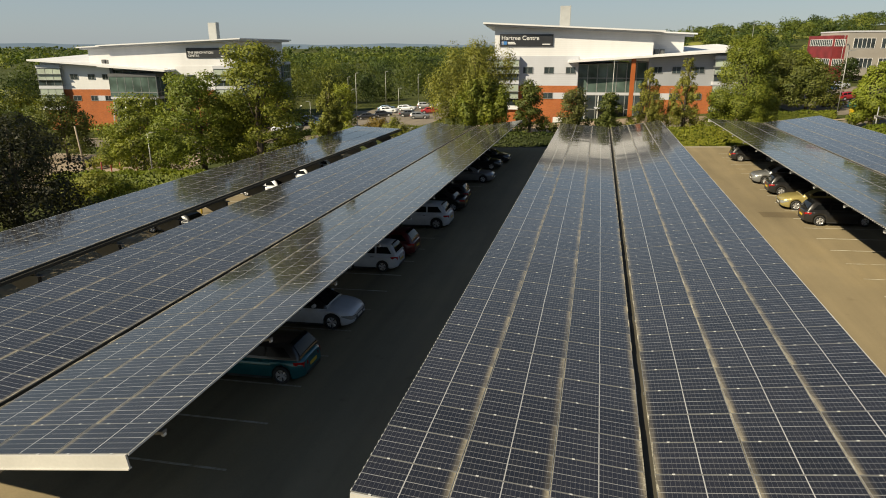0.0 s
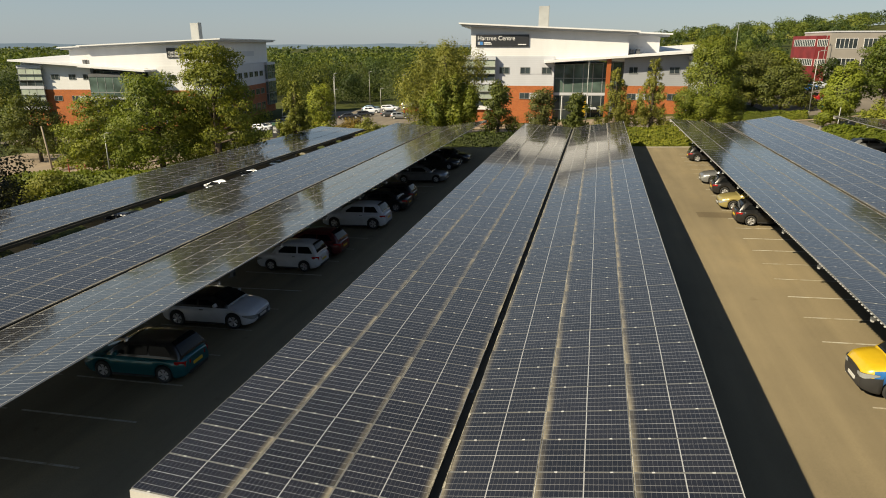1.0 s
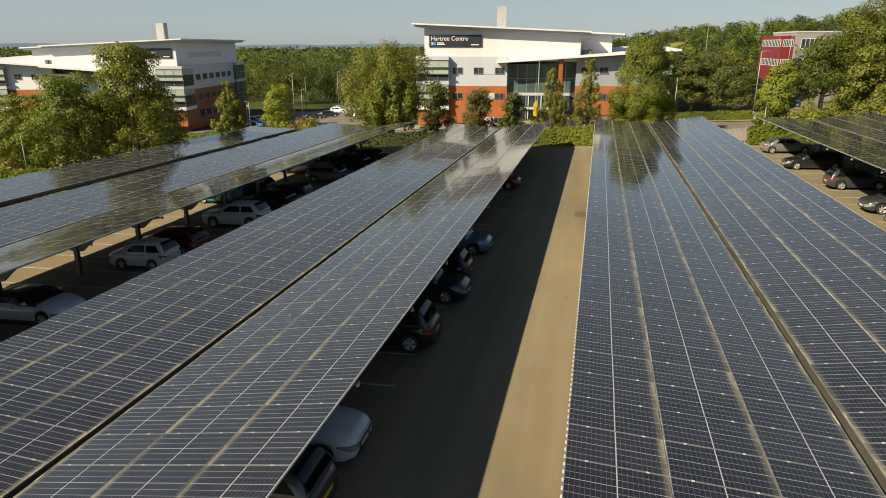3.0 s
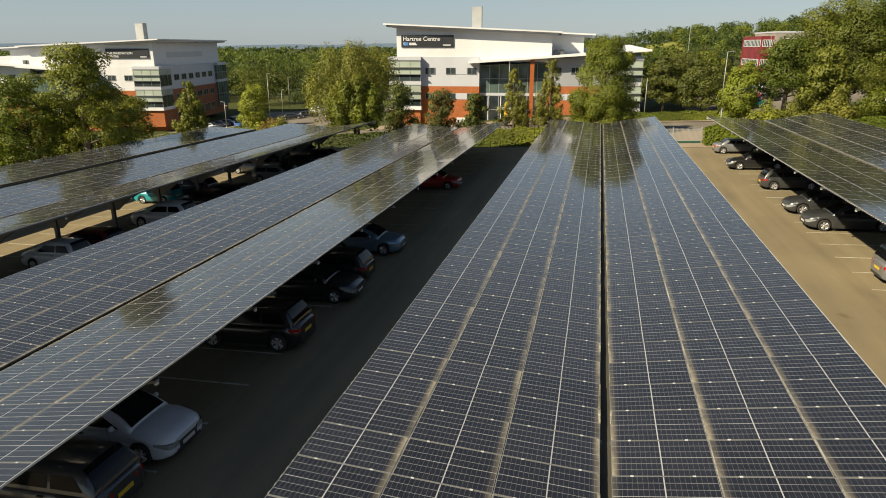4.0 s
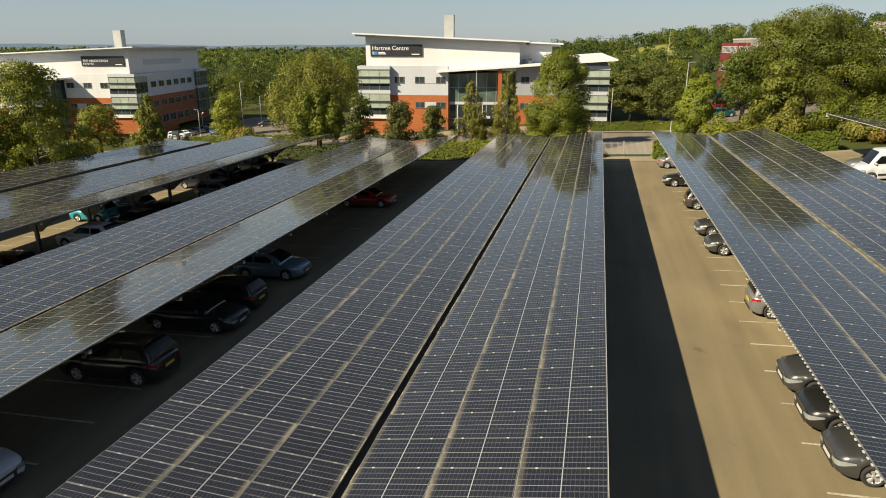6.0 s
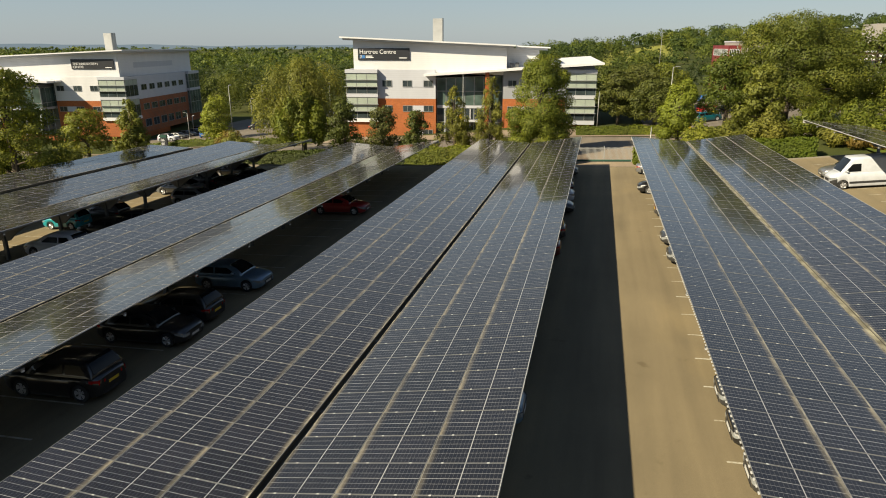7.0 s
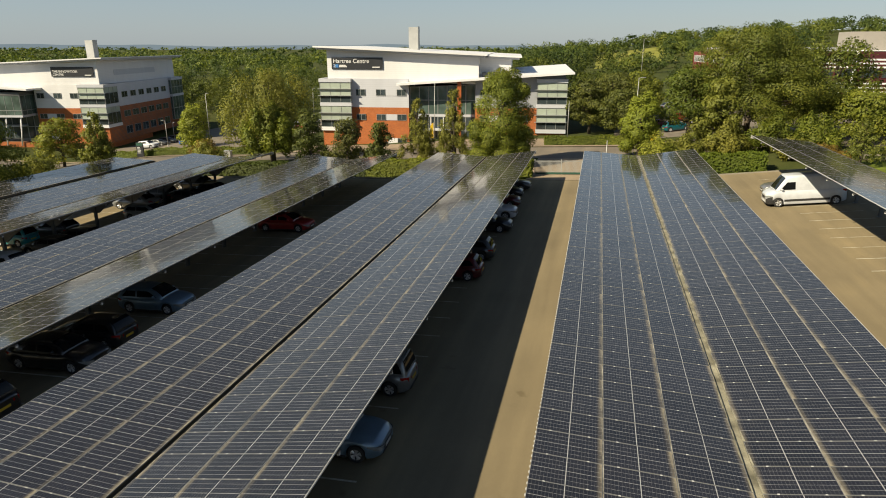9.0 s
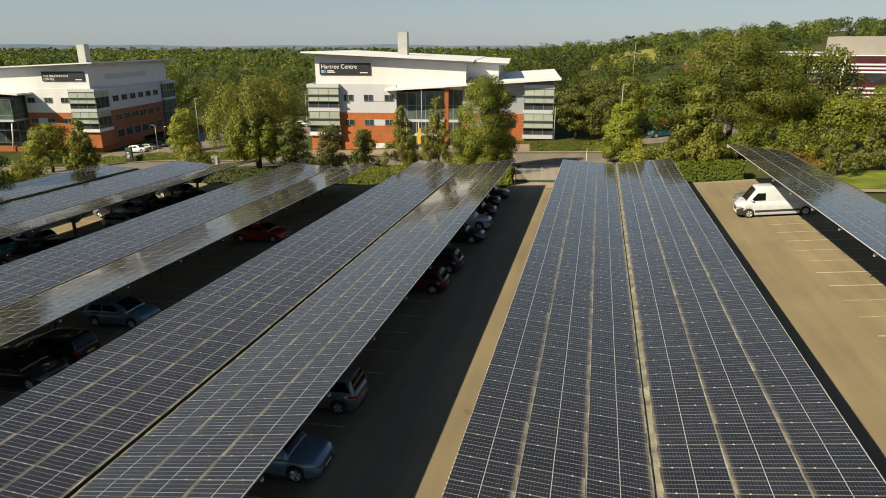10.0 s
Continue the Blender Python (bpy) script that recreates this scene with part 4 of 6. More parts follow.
tree("bush", -60.0, 69.0, 2.2, 3.0, M_LEAF_PALE, L_BUSH, 2500, 0.22, "shrubs", name="shrub")
tree("bush", -31.0, 63.5, 3.4, 3.0, M_LEAF_PALE, L_BUSH, 3000, 0.2, "shrubs", name="shrub")
tree("bush", -37.0, 66.0, 3.6, 3.2, M_LEAF, L_BUSH, 3000, 0.2, "shrubs", name="shrub")
# between the car park and the far office
tree("slim", -29.9, 69.6, 9.0, 2.7, M_LEAF_PALE, "airy yellow-green birch tree", 10000, 0.24)
tree("broad", -55.6, 91.0, 8.2, 3.7, M_LEAF, L_BIG, 5000, 0.27)
tree("cone", -45.5, 112.0, 8.2, 3.3, M_YELLOW, "small round-headed green tree", 5000, 0.26)
tree("bush", -27.5, 88.0, 3.6, 2.6, M_LEAF_PALE, L_BUSH, 2600, 0.22, "shrubs", name="shrub")
tree("bush", -33.0, 96.0, 3.2, 2.8, M_RUST, "rounded bronze and green leafy shrub", 2600, 0.22, "shrubs", name="shrub")
tree("bush", -50.0, 80.0, 3.2, 3.4, M_LEAF_PALE, L_BUSH, 2600, 0.22, "shrubs", name="shrub")
tree("bush", -57.0, 78.0, 3.4, 3.6, M_LEAF, L_BUSH, 2600, 0.22, "shrubs", name="shrub")
# along the road in front of the near office
tree("willow", -16.0, 86.0, 12.3, 6.8, M_LEAF_PALE, L_WILLOW, 16000, 0.17)
tree("willow", -14.4, 82.6, 8.2, 4.2, M_LEAF, L_WILLOW, 6000, 0.24)
tree("pine", -8.1, 81.0, 7.1, 2.8, M_LEAF_DARK, "small loose dark green tree", 3400, 0.24)
tree("pine", -2.8, 80.2, 6.0, 2.9, M_BRONZE, "small round tree with bronze and green leaves", 3200, 0.24)
tree("pine", 1.5, 80.4, 5.4, 2.2, M_LEAF_DARK, "small loose dark green tree", 2400, 0.24)
tree("slim", 5.9, 82.0, 8.4, 2.4, M_LEAF_PALE, L_SLIM, 11000, 0.19)
tree("slim", 10.2, 83.0, 9.2, 2.4, M_LEAF_PALE, L_SLIM, 11000, 0.19)
tree("cone", 16.4, 81.2, 11.6, 4.1, M_LEAF, L_CONE, 33000, 0.175)
# to the east
tree("cone", 32.5, 89.0, 8.2, 2.5, M_YELLOW, "young yellow-green tree beside the hedge", 9000, 0.22)
tree("bush", 33.9, 81.5, 4.6, 2.3, M_YELLOW, L_BUSH, 2600, 0.2, "shrubs", name="shrub")
tree("broad", 45.6, 94.0, 14.4, 8.8, M_OAK, "very large spreading oak tree", 44000, 0.20)
tree("broad", 38.6, 93.5, 10.8, 4.2, M_OAK, L_BIG, 9000, 0.22)
tree("broad", 50.5, 100.0, 12.0, 6.0, M_OAK, L_BIG, 12000, 0.28)
tree("pine", 41.4, 88.0, 8.6, 3.4, M_LEAF_PALE, L_BIG, 6000, 0.26)
tree("broad", 55.5, 97.0, 12.5, 6.0, M_OAK, L_BIG, 8000, 0.28)
tree("broad", 57.5, 90.5, 6.4, 4.0, M_LEAF, L_BIG, 7000, 0.24)
tree("broad", 62.5, 94.0, 6.0, 3.8, M_LEAF_PALE, L_BIG, 5000, 0.25)
tree("broad", 66.0, 100.0, 7.0, 4.2, M_LEAF, L_BIG, 6000, 0.26)
tree("broad", 74.0, 98.0, 6.5, 4.4, M_LEAF_PALE, L_BIG, 6000, 0.26)
tree("slim", 51.6, 73.2, 4.6, 1.9, M_LEAF_PALE, L_SLIM, 2600, 0.2)
tree("slim", 55.6, 76.6, 4.4, 1.7, M_LEAF_PALE, L_SLIM, 2600, 0.2)
tree("broad", 26.0, 114.0, 9.2, 4.0, M_LEAF_DARK, L_BIG, 6000, 0.28)
tree("broad", 31.5, 112.0, 7.6, 4.6, M_LEAF_DARK, L_BIG, 6000, 0.28)
tree("broad", 30.0, 124.0, 9.6, 5.0, M_LEAF_DARK, L_BIG, 6000, 0.3)
tree("broad", 34.5, 130.0, 9.0, 4.6, M_LEAF, L_BIG, 6000, 0.3)
for bx, by, bh, br in ((41.5, 84.5, 4.2, 2.6), (46.5, 84.5, 5.0, 3.0), (51.5, 86.0, 4.6, 3.0), (37.0, 84.0, 3.4, 2.2), (47.5, 79.0, 2.6, 2.4)):
    tree("bush", bx, by, bh, br, M_LEAF if bh > 4.3 else M_LEAF_PALE, L_BUSH, 4200, 0.22, "shrubs", name="shrub")
tree("bush", 49.6, 76.4, 2.2, 2.2, M_RUST, "low shrub with rust-orange leaves", 2600, 0.2, "shrubs", name="shrub")
for hx0, hx1, hy0, hy1, hh, hc in ((-22.0, 2.0, 73.7, 75.2, 1.35, 12000), (2.02, 20.6, 73.5, 75.2, 1.8, 11000), (26.8, 43.6, 73.5, 75.2, 1.75, 11000), (-47.0, -32.0, 46.8, 48.8, 2.0, 8000),
                                   (20.0, 32.0, 99.5, 101.0, 1.1, 5000), (-60.0, -22.0, 101.5, 102.6, 1.0, 7000)):
    hedge(hx0, hx1, hy0, hy1, hh, "low dark green boundary hedge" if hx0 == -22.0 else "clipped leafy green boundary hedge", hc, M_HEDGE_DARK if hx0 == -22.0 else M_HEDGE)


# far woods, field trees and hilltop trees
def woods(name, seed, areas, mat, label):
    rng = np.random.default_rng(seed)
    quads, softs, tints = [], [], []
    for x0, x1, y0, y1, count, hmin, hmax, per, size in areas:
        for i in range(count):
            x, y = K * (x0 + (x1 - x0) * rng.random()), K * (y0 + (y1 - y0) * rng.random())
            h = K * (hmin + (hmax - hmin) * rng.random())
            r = h * (0.48 + 0.26 * rng.random()) * (2.4 if count > 600 else 1.0)
            cl = []
            for k in range(12):
                a, u = rng.random() * 6.283, rng.random()
                reach = r * (0.95 - 0.55 * u ** 2) * rng.random() ** 0.5
                s = r * (0.27 + 0.22 * rng.random())
                cl.append(((math.cos(a) * reach, math.sin(a) * reach, h * (0.22 + 0.64 * u)), (s, s, min(s * 0.85, h * 0.3))))
            q, soft = leaves(rng, cl, per, size, 0.0, 0.8)
            quads.append(q + np.array([x, y, gz(x, y)]))
            softs.append(soft)
            tints.append(np.full(len(q) * 4, rng.random()))
    me = leaf_mesh(name, np.concatenate(quads), np.concatenate(softs), mat)
    me.attributes.new("tint", 'FLOAT', 'POINT').data.foreach_set("value", np.concatenate(tints).astype(np.float32))
    return tagged(new(name, me), label, "woodland", kind="stuff")


woods("woodland", 7, [(-120, -20, 172, 215, 34, 7, 12.5, 2100, 0.24), (-190, -115, 120, 200, 34, 7, 12, 1250, 0.28), (-176, -113, 104, 150, 22, 6, 9, 1000, 0.26),
                      (-112, -98, 84, 102, 7, 4, 6.5, 1000, 0.2), (-260, 40, 215, 330, 70, 7, 14, 1000, 0.36), (-20, 60, 150, 200, 24, 5, 8.5, 1500, 0.24)], M_WOOD,
      "dense dark green woodland of mixed trees")
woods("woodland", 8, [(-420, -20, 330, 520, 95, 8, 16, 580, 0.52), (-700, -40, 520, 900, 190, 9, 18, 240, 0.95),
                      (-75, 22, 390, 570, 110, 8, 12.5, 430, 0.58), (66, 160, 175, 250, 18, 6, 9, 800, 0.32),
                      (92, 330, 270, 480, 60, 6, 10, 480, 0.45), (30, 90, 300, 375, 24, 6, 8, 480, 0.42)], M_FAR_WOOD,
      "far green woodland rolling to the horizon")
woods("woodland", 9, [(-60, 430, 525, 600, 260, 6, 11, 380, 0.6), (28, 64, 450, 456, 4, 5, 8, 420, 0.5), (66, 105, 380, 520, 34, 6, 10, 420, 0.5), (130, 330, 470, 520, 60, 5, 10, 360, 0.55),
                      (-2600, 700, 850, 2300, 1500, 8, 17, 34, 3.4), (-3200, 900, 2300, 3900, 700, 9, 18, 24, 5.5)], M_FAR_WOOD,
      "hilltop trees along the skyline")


# ---------------------------------------------------------------- vehicles
def paint(name, colour, metal=0.0, rough=0.32):
    m, n, l, b = material(name, rough, metal, 0.5)
    v = coords(n, l)
    dirt = noise_of(n, l, v, 2.2, 4)
    c = ramp(n, l, dirt, [(0.25, tuple(k * 0.82 for k in colour)), (0.7, colour)])
    l.new(c, b.inputs["Base Color"])
    l.new(maths(n, l, 'MULTIPLY_ADD', dirt, 0.2, rough - 0.1), b.inputs["Roughness"])
    b.inputs["Coat Weight"].default_value = 0.7
    b.inputs["Coat Roughness"].default_value = 0.06
    return m


PAINTS = {
    "white": paint("white_paint", (0.51, 0.535, 0.58)), "silver": paint("silver_paint", (0.235, 0.242, 0.250), 0.5),
    "grey": paint("grey_paint", (0.058, 0.060, 0.063), 0.4), "black": paint("black_paint", (0.014, 0.014, 0.015)),
    "red": paint("red_paint", (0.266, 0.014, 0.014)), "maroon": paint("maroon_paint", (0.084, 0.008, 0.010)),
    "teal": paint("teal_paint", (0.007, 0.098, 0.119), 0.3), "turquoise": paint("turquoise_paint", (0.020, 0.270, 0.310)),
    "blue": paint("pale_blue_paint", (0.154, 0.238, 0.322), 0.4), "yellow": paint("yellow_paint", (0.525, 0.350, 0.014)),
    "gold": paint("gold_paint", (0.364, 0.301, 0.112), 0.3), "royal": paint("royal_blue_paint", (0.014, 0.112, 0.350)),
}
M_CARGLASS = window_glass("car_glass", (0.008, 0.009, 0.010), 0.05)
M_CARGLASS.node_tree.nodes["Principled BSDF"].inputs["Specular IOR Level"].default_value = 0.22
M_SIDEGLASS = window_glass("tinted_side_glass", (0.008, 0.009, 0.010), 0.08)
M_SIDEGLASS.node_tree.nodes["Principled BSDF"].inputs["Specular IOR Level"].default_value = 0.10
M_TYRE = plain("tyre_rubber", (0.022, 0.022, 0.022), 0.85, 0, 0.2, 8)
M_RIM = plain("alloy_rim", (0.52, 0.52, 0.53), 0.3, 0.6, 0.08, 8)
M_TRIM = plain("black_trim", (0.025, 0.025, 0.026), 0.5, 0, 0.2, 8)
M_HEADLAMP = plain("headlamp", (0.40, 0.43, 0.45), 0.08, 0.5, 0.1, 8)
M_TAIL = plain("tail_lamp", (0.294, 0.008, 0.007), 0.2, 0, 0.1, 8)
M_PLATE = plain("white_plate", (0.525, 0.525, 0.504), 0.5, 0, 0.05, 8)
M_PLATE_Y = plain("yellow_plate", (0.525, 0.364, 0.028), 0.5, 0, 0.05, 8)

# length, width, height, belt, nose height, tail height, rear base, roof rear, roof front, screen base, wheel radius
STYLES = {
    "hatch": (4.15, 1.76, 1.47, 0.95, 0.74, 0.95, -2.00, -1.52, 0.05, 0.98, 0.32),
    "small": (3.58, 1.63, 1.50, 0.96, 0.78, 0.96, -1.74, -1.40, 0.12, 0.88, 0.30),
    "saloon": (4.65, 1.82, 1.45, 0.97, 0.74, 0.98, -1.72, -0.98, 0.22, 1.12, 0.33),
    "coupe": (4.32, 1.84, 1.36, 0.94, 0.70, 0.96, -1.86, -0.78, 0.15, 1.10, 0.34),
    "estate": (4.65, 1.80, 1.48, 0.97, 0.74, 0.98, -2.24, -1.90, 0.18, 1.10, 0.33),
    "suv": (4.38, 1.84, 1.62, 1.06, 0.88, 1.04, -2.06, -1.62, 0.08, 1.00, 0.36),
    "mpv": (3.95, 1.78, 1.60, 1.00, 0.82, 1.00, -1.92, -1.66, 0.32, 1.22, 0.32),
    "van": (4.45, 1.80, 1.82, 1.12, 0.92, 1.12, -2.20, -2.12, 0.62, 1.42, 0.32),
    "bigvan": (5.90, 2.05, 2.52, 1.36, 1.06, 1.36, -2.93, -2.88, 1.45, 2.32, 0.36),
}


def lerp(a, b, k):
    return a + (b - a) * k


def car_body(st):
    L, W, H, belt, nose, tail, rb, rr, rf, sb, R = STYLES[st]
    hw = W / 2
    xf, xr = L / 2 - 0.86, -L / 2 + 0.80
    xs = sorted(set([round(-L / 2 + L * i / 34, 3) for i in range(35)] + [round(c + R * k, 3) for c in (xf, xr) for k in (-1.17, -1.1, -0.9, -0.6, 0, 0.6, 0.9, 1.1, 1.17)]))
    bm = bmesh.new()
    rings = []
    for x in xs:
        if x > sb - 0.1:
            k = min(1, (x - sb + 0.1) / (L / 2 - sb + 0.1))
            zt = lerp(belt, nose + 0.04, k ** 1.9)
        elif x < rb + 0.15:
            k = min(1, (rb + 0.15 - x) / max(0.05, L / 2 + rb + 0.15))
            zt = lerp(belt, tail, k)
        else:
            zt = belt
        e = abs(x) / (L / 2)
        w = hw * (1 - 0.15 * max(0, e - 0.72) ** 1.6 / 0.28 ** 1.6)
        if e > 0.985:
            w *= 0.96
            zt -= 0.07
        zb = 0.20 + 0.10 * max(0, e - 0.86) / 0.14
        for c in (xf, xr):
            d = abs(x - c)
            if d < R * 1.16:
                zb = max(zb, R + math.sqrt(max(0, (R * 1.16) ** 2 - d * d)))
        zb = min(zb, zt - 0.14)
        half = [(w - 0.05, zb), (w, zb + min(0.08, (zt - zb) * 0.3)), (w + 0.005, lerp(zb, zt, 0.62)), (w - 0.03, zt - 0.09), (w - 0.13, zt - 0.01), (w * 0.45, zt + 0.025)]
        pts = half + [(-y, z) for y, z in half[::-1]]
        rings.append([bm.verts.new((x, y, z)) for y, z in pts])
    for a, b in zip(rings, rings[1:]):
        for k in range(len(a) - 1):
            bm.faces.new([a[k], b[k], b[k + 1], a[k + 1]]).smooth = True
    # rounded nose and tail
    for ring, dx in ((rings[0], -0.05), (rings[-1], 0.05)):
        mid = sum((v.co.z for v in ring), 0.0) / len(ring)
        cap = [bm.verts.new((v.co.x + dx, v.co.y * 0.86, mid + (v.co.z - mid) * 0.86)) for v in ring]
        for k in range(len(ring)):
            j = (k + 1) % len(ring)
            bm.faces.new([ring[k], ring[j], cap[j], cap[k]]).smooth = True
        bm.faces.new(cap)
    # dark floor pan so that no light shows through the arches
    box(bm, -L / 2 + 0.15, L / 2 - 0.15, -hw + 0.26, hw - 0.26, 0.19, belt - 0.2, 1)
    return bm


def cabin_section(st, x):
    """Half widths and height of the cabin at x."""
    L, W, H, belt, nose, tail, rb, rr, rf, sb, R = STYLES[st]
    if x <= rr:
        k = (x - rb) / (rr - rb)
    elif x >= rf:
        k = (sb - x) / (sb - rf)
    else:
        k = 1.0
    k = max(0.0, min(1.0, k))
    if "van" not in st:
        k = math.sin(k * math.pi / 2) ** 0.86
    top = lerp(belt + 0.005, H - 0.03, k)
    if rr < x < rf:
        u = (x - rr) / (rf - rr)
        top += 0.03 * math.sin(math.pi * u)
    wb = W / 2 - 0.075
    wt = lerp(W / 2 - 0.10, W / 2 - (0.13 if st in ("van", "bigvan") else 0.22), k)
    return wb, wt, top


def car_cabin(st):
    L, W, H, belt, nose, tail, rb, rr, rf, sb, R = STYLES[st]
    xs = [lerp(rb, rr, k) for k in (0, 0.25, 0.5, 0.75, 1)] + [lerp(rr, rf, k) for k in (0.25, 0.5, 0.75, 1)] + [lerp(rf, sb, k) for k in (0.25, 0.5, 0.75, 1)]
    bm = bmesh.new()
    rings = []
    for x in xs:
        wb, wt, top = cabin_section(st, x)
        half = [(wb, belt - 0.05), (lerp(wb, wt, 0.9), lerp(belt - 0.05, top, 0.86)), (wt - 0.06, top - 0.015), (wt * 0.5, top + 0.01)]
        pts = half + [(-y, z) for y, z in half[::-1]]
        rings.append([bm.verts.new((x, y, z)) for y, z in pts])
    for a, b in zip(rings, rings[1:]):
        for k in range(len(a) - 1):
            bm.faces.new([a[k], b[k], b[k + 1], a[k + 1]]).smooth = True
    bm.faces.new(rings[0])
    bm.faces.new(rings[-1][::-1])
    return bm


def screen(st, front):
    """The windscreen or the rear window, just proud of the cabin."""
    L, W, H, belt, nose, tail, rb, rr, rf, sb, R = STYLES[st]
    a, b = (rf, sb) if front else (rr, rb)
    bm = bmesh.new()
    rows = []
    for k in (0.12, 0.25, 0.5, 0.75, 0.95):
        x = lerp(a, b, k)
        wb, wt, top = cabin_section(st, x)
        w = wt - 0.085
        off = 0.016
        nx = off if front else -off
        rows.append([bm.verts.new((x + nx, y, top + (0.012 if i in (0, 3) else 0.030))) for i, y in enumerate((w, w * 0.5, -w * 0.5, -w))])
    for p, q in zip(rows, rows[1:]):
        for k in range(3):
            bm.faces.new([p[k], q[k], q[k + 1], p[k + 1]]).smooth = True
    return bm


def side_glass(st, side, x0, x1, x2, x3):
    """A side window: sill from x0 to x3, head from x1 to x2."""
    belt, H = STYLES[st][3], STYLES[st][2]
    bm = bmesh.new()
    z0, z1 = belt + 0.045, min(H - 0.15, belt + 0.66)

    def y_at(x, z):
        wb, wt, top = cabin_section(st, x)
        k = min(1.0, (z - belt + 0.05) / max(0.05, (lerp(belt - 0.05, top, 0.86) - belt + 0.05)))
        return lerp(wb, lerp(wb, wt, 0.9), k) + 0.012
    pts = [(x0, z0), (x3, z0), (x2, z1), (x1, z1)]
    vs = [bm.verts.new((x, side * y_at(lerp(x1, x2, 0.5) if z == z1 else lerp(x1, x2, 0.5), z), z)) for x, z in pts]
    bm.faces.new(vs)
    return bm


def wheel_meshes(R):
    bm = bmesh.new()
    n = 20
    prof = [(R * 0.66, -0.09), (R * 0.93, -0.10), (R, -0.07), (R, 0.07), (R * 0.93, 0.10), (R * 0.66, 0.09)]
    rings = [[bm.verts.new((r * math.cos(6.28319 * i / n), y, r * math.sin(6.28319 * i / n))) for r, y in prof] for i in range(n)]
    for i in range(n):
        a, b = rings[i], rings[(i + 1) % n]
        for k in range(len(prof)):
            bm.faces.new([a[k], b[k], b[(k + 1) % 6], a[(k + 1) % 6]]).smooth = True
    tyre = mesh_of("tyre", bm, M_TYRE)
    # one dished face a side: five raised spokes between hub and rim, joined by a drum
    bm = bmesh.new()
    n = 20
    sides = []
    for s in (-1, 1):
        mid = bm.verts.new((0, s * 0.088, 0))
        grid = []
        for r, hi, lo in ((0.16, 0.086, 0.084), (0.20, 0.084, 0.05), (0.58, 0.078, 0.046), (0.64, 0.08, 0.08), (0.675, 0.09, 0.09)):
            grid.append([bm.verts.new((R * r * math.cos(6.28319 * i / n), s * (hi if i % 4 < 2 else lo), R * r * math.sin(6.28319 * i / n))) for i in range(n)])
        for i in range(n):
            bm.faces.new([mid, grid[0][i], grid[0][(i + 1) % n]])
            for k in range(4):
                f = bm.faces.new([grid[k][i], grid[k + 1][i], grid[k + 1][(i + 1) % n], grid[k][(i + 1) % n]])
                f.material_index = 1 if k in (1, 2) and i % 4 != 0 and k < 3 and (i % 4 in (2,)) else 0
        sides.append(grid[-1])
    for i in range(n):
        bm.faces.new([sides[0][i], sides[1][i], sides[1][(i + 1) % n], sides[0][(i + 1) % n]])
    rim = mesh_of("rim", bm, M_RIM, M_TRIM)
    return tyre, rim


def lamp_shell(bm, s, cols):
    """A lamp that wraps a corner: columns of x, y, top and bottom, with some thickness inwards."""
    out = [[bm.verts.new((x, s * y, z)) for z in (a, b)] for x, y, a, b in cols]
    sx = 1 if cols[0][0] > 0 else -1
    inn = [[bm.verts.new((x - sx * 0.05, s * (y - 0.05), z)) for z in (a, b)] for x, y, a, b in cols]
    for k in range(len(cols) - 1):
        bm.faces.new([out[k][0], out[k + 1][0], out[k + 1][1], out[k][1]])
        bm.faces.new([inn[k][0], inn[k][1], inn[k + 1][1], inn[k + 1][0]])
        for r in (0, 1):
            bm.faces.new([out[k][r], inn[k][r], inn[k + 1][r], out[k + 1][r]]).material_index = 1
    for k in (0, -1):
        bm.faces.new([out[k][0], out[k][1], inn[k][1], inn[k][0]]).material_index = 1


WHEELS = {R: wheel_meshes(R) for R in sorted({s[10] for s in STYLES.values()})}
CARS = {}


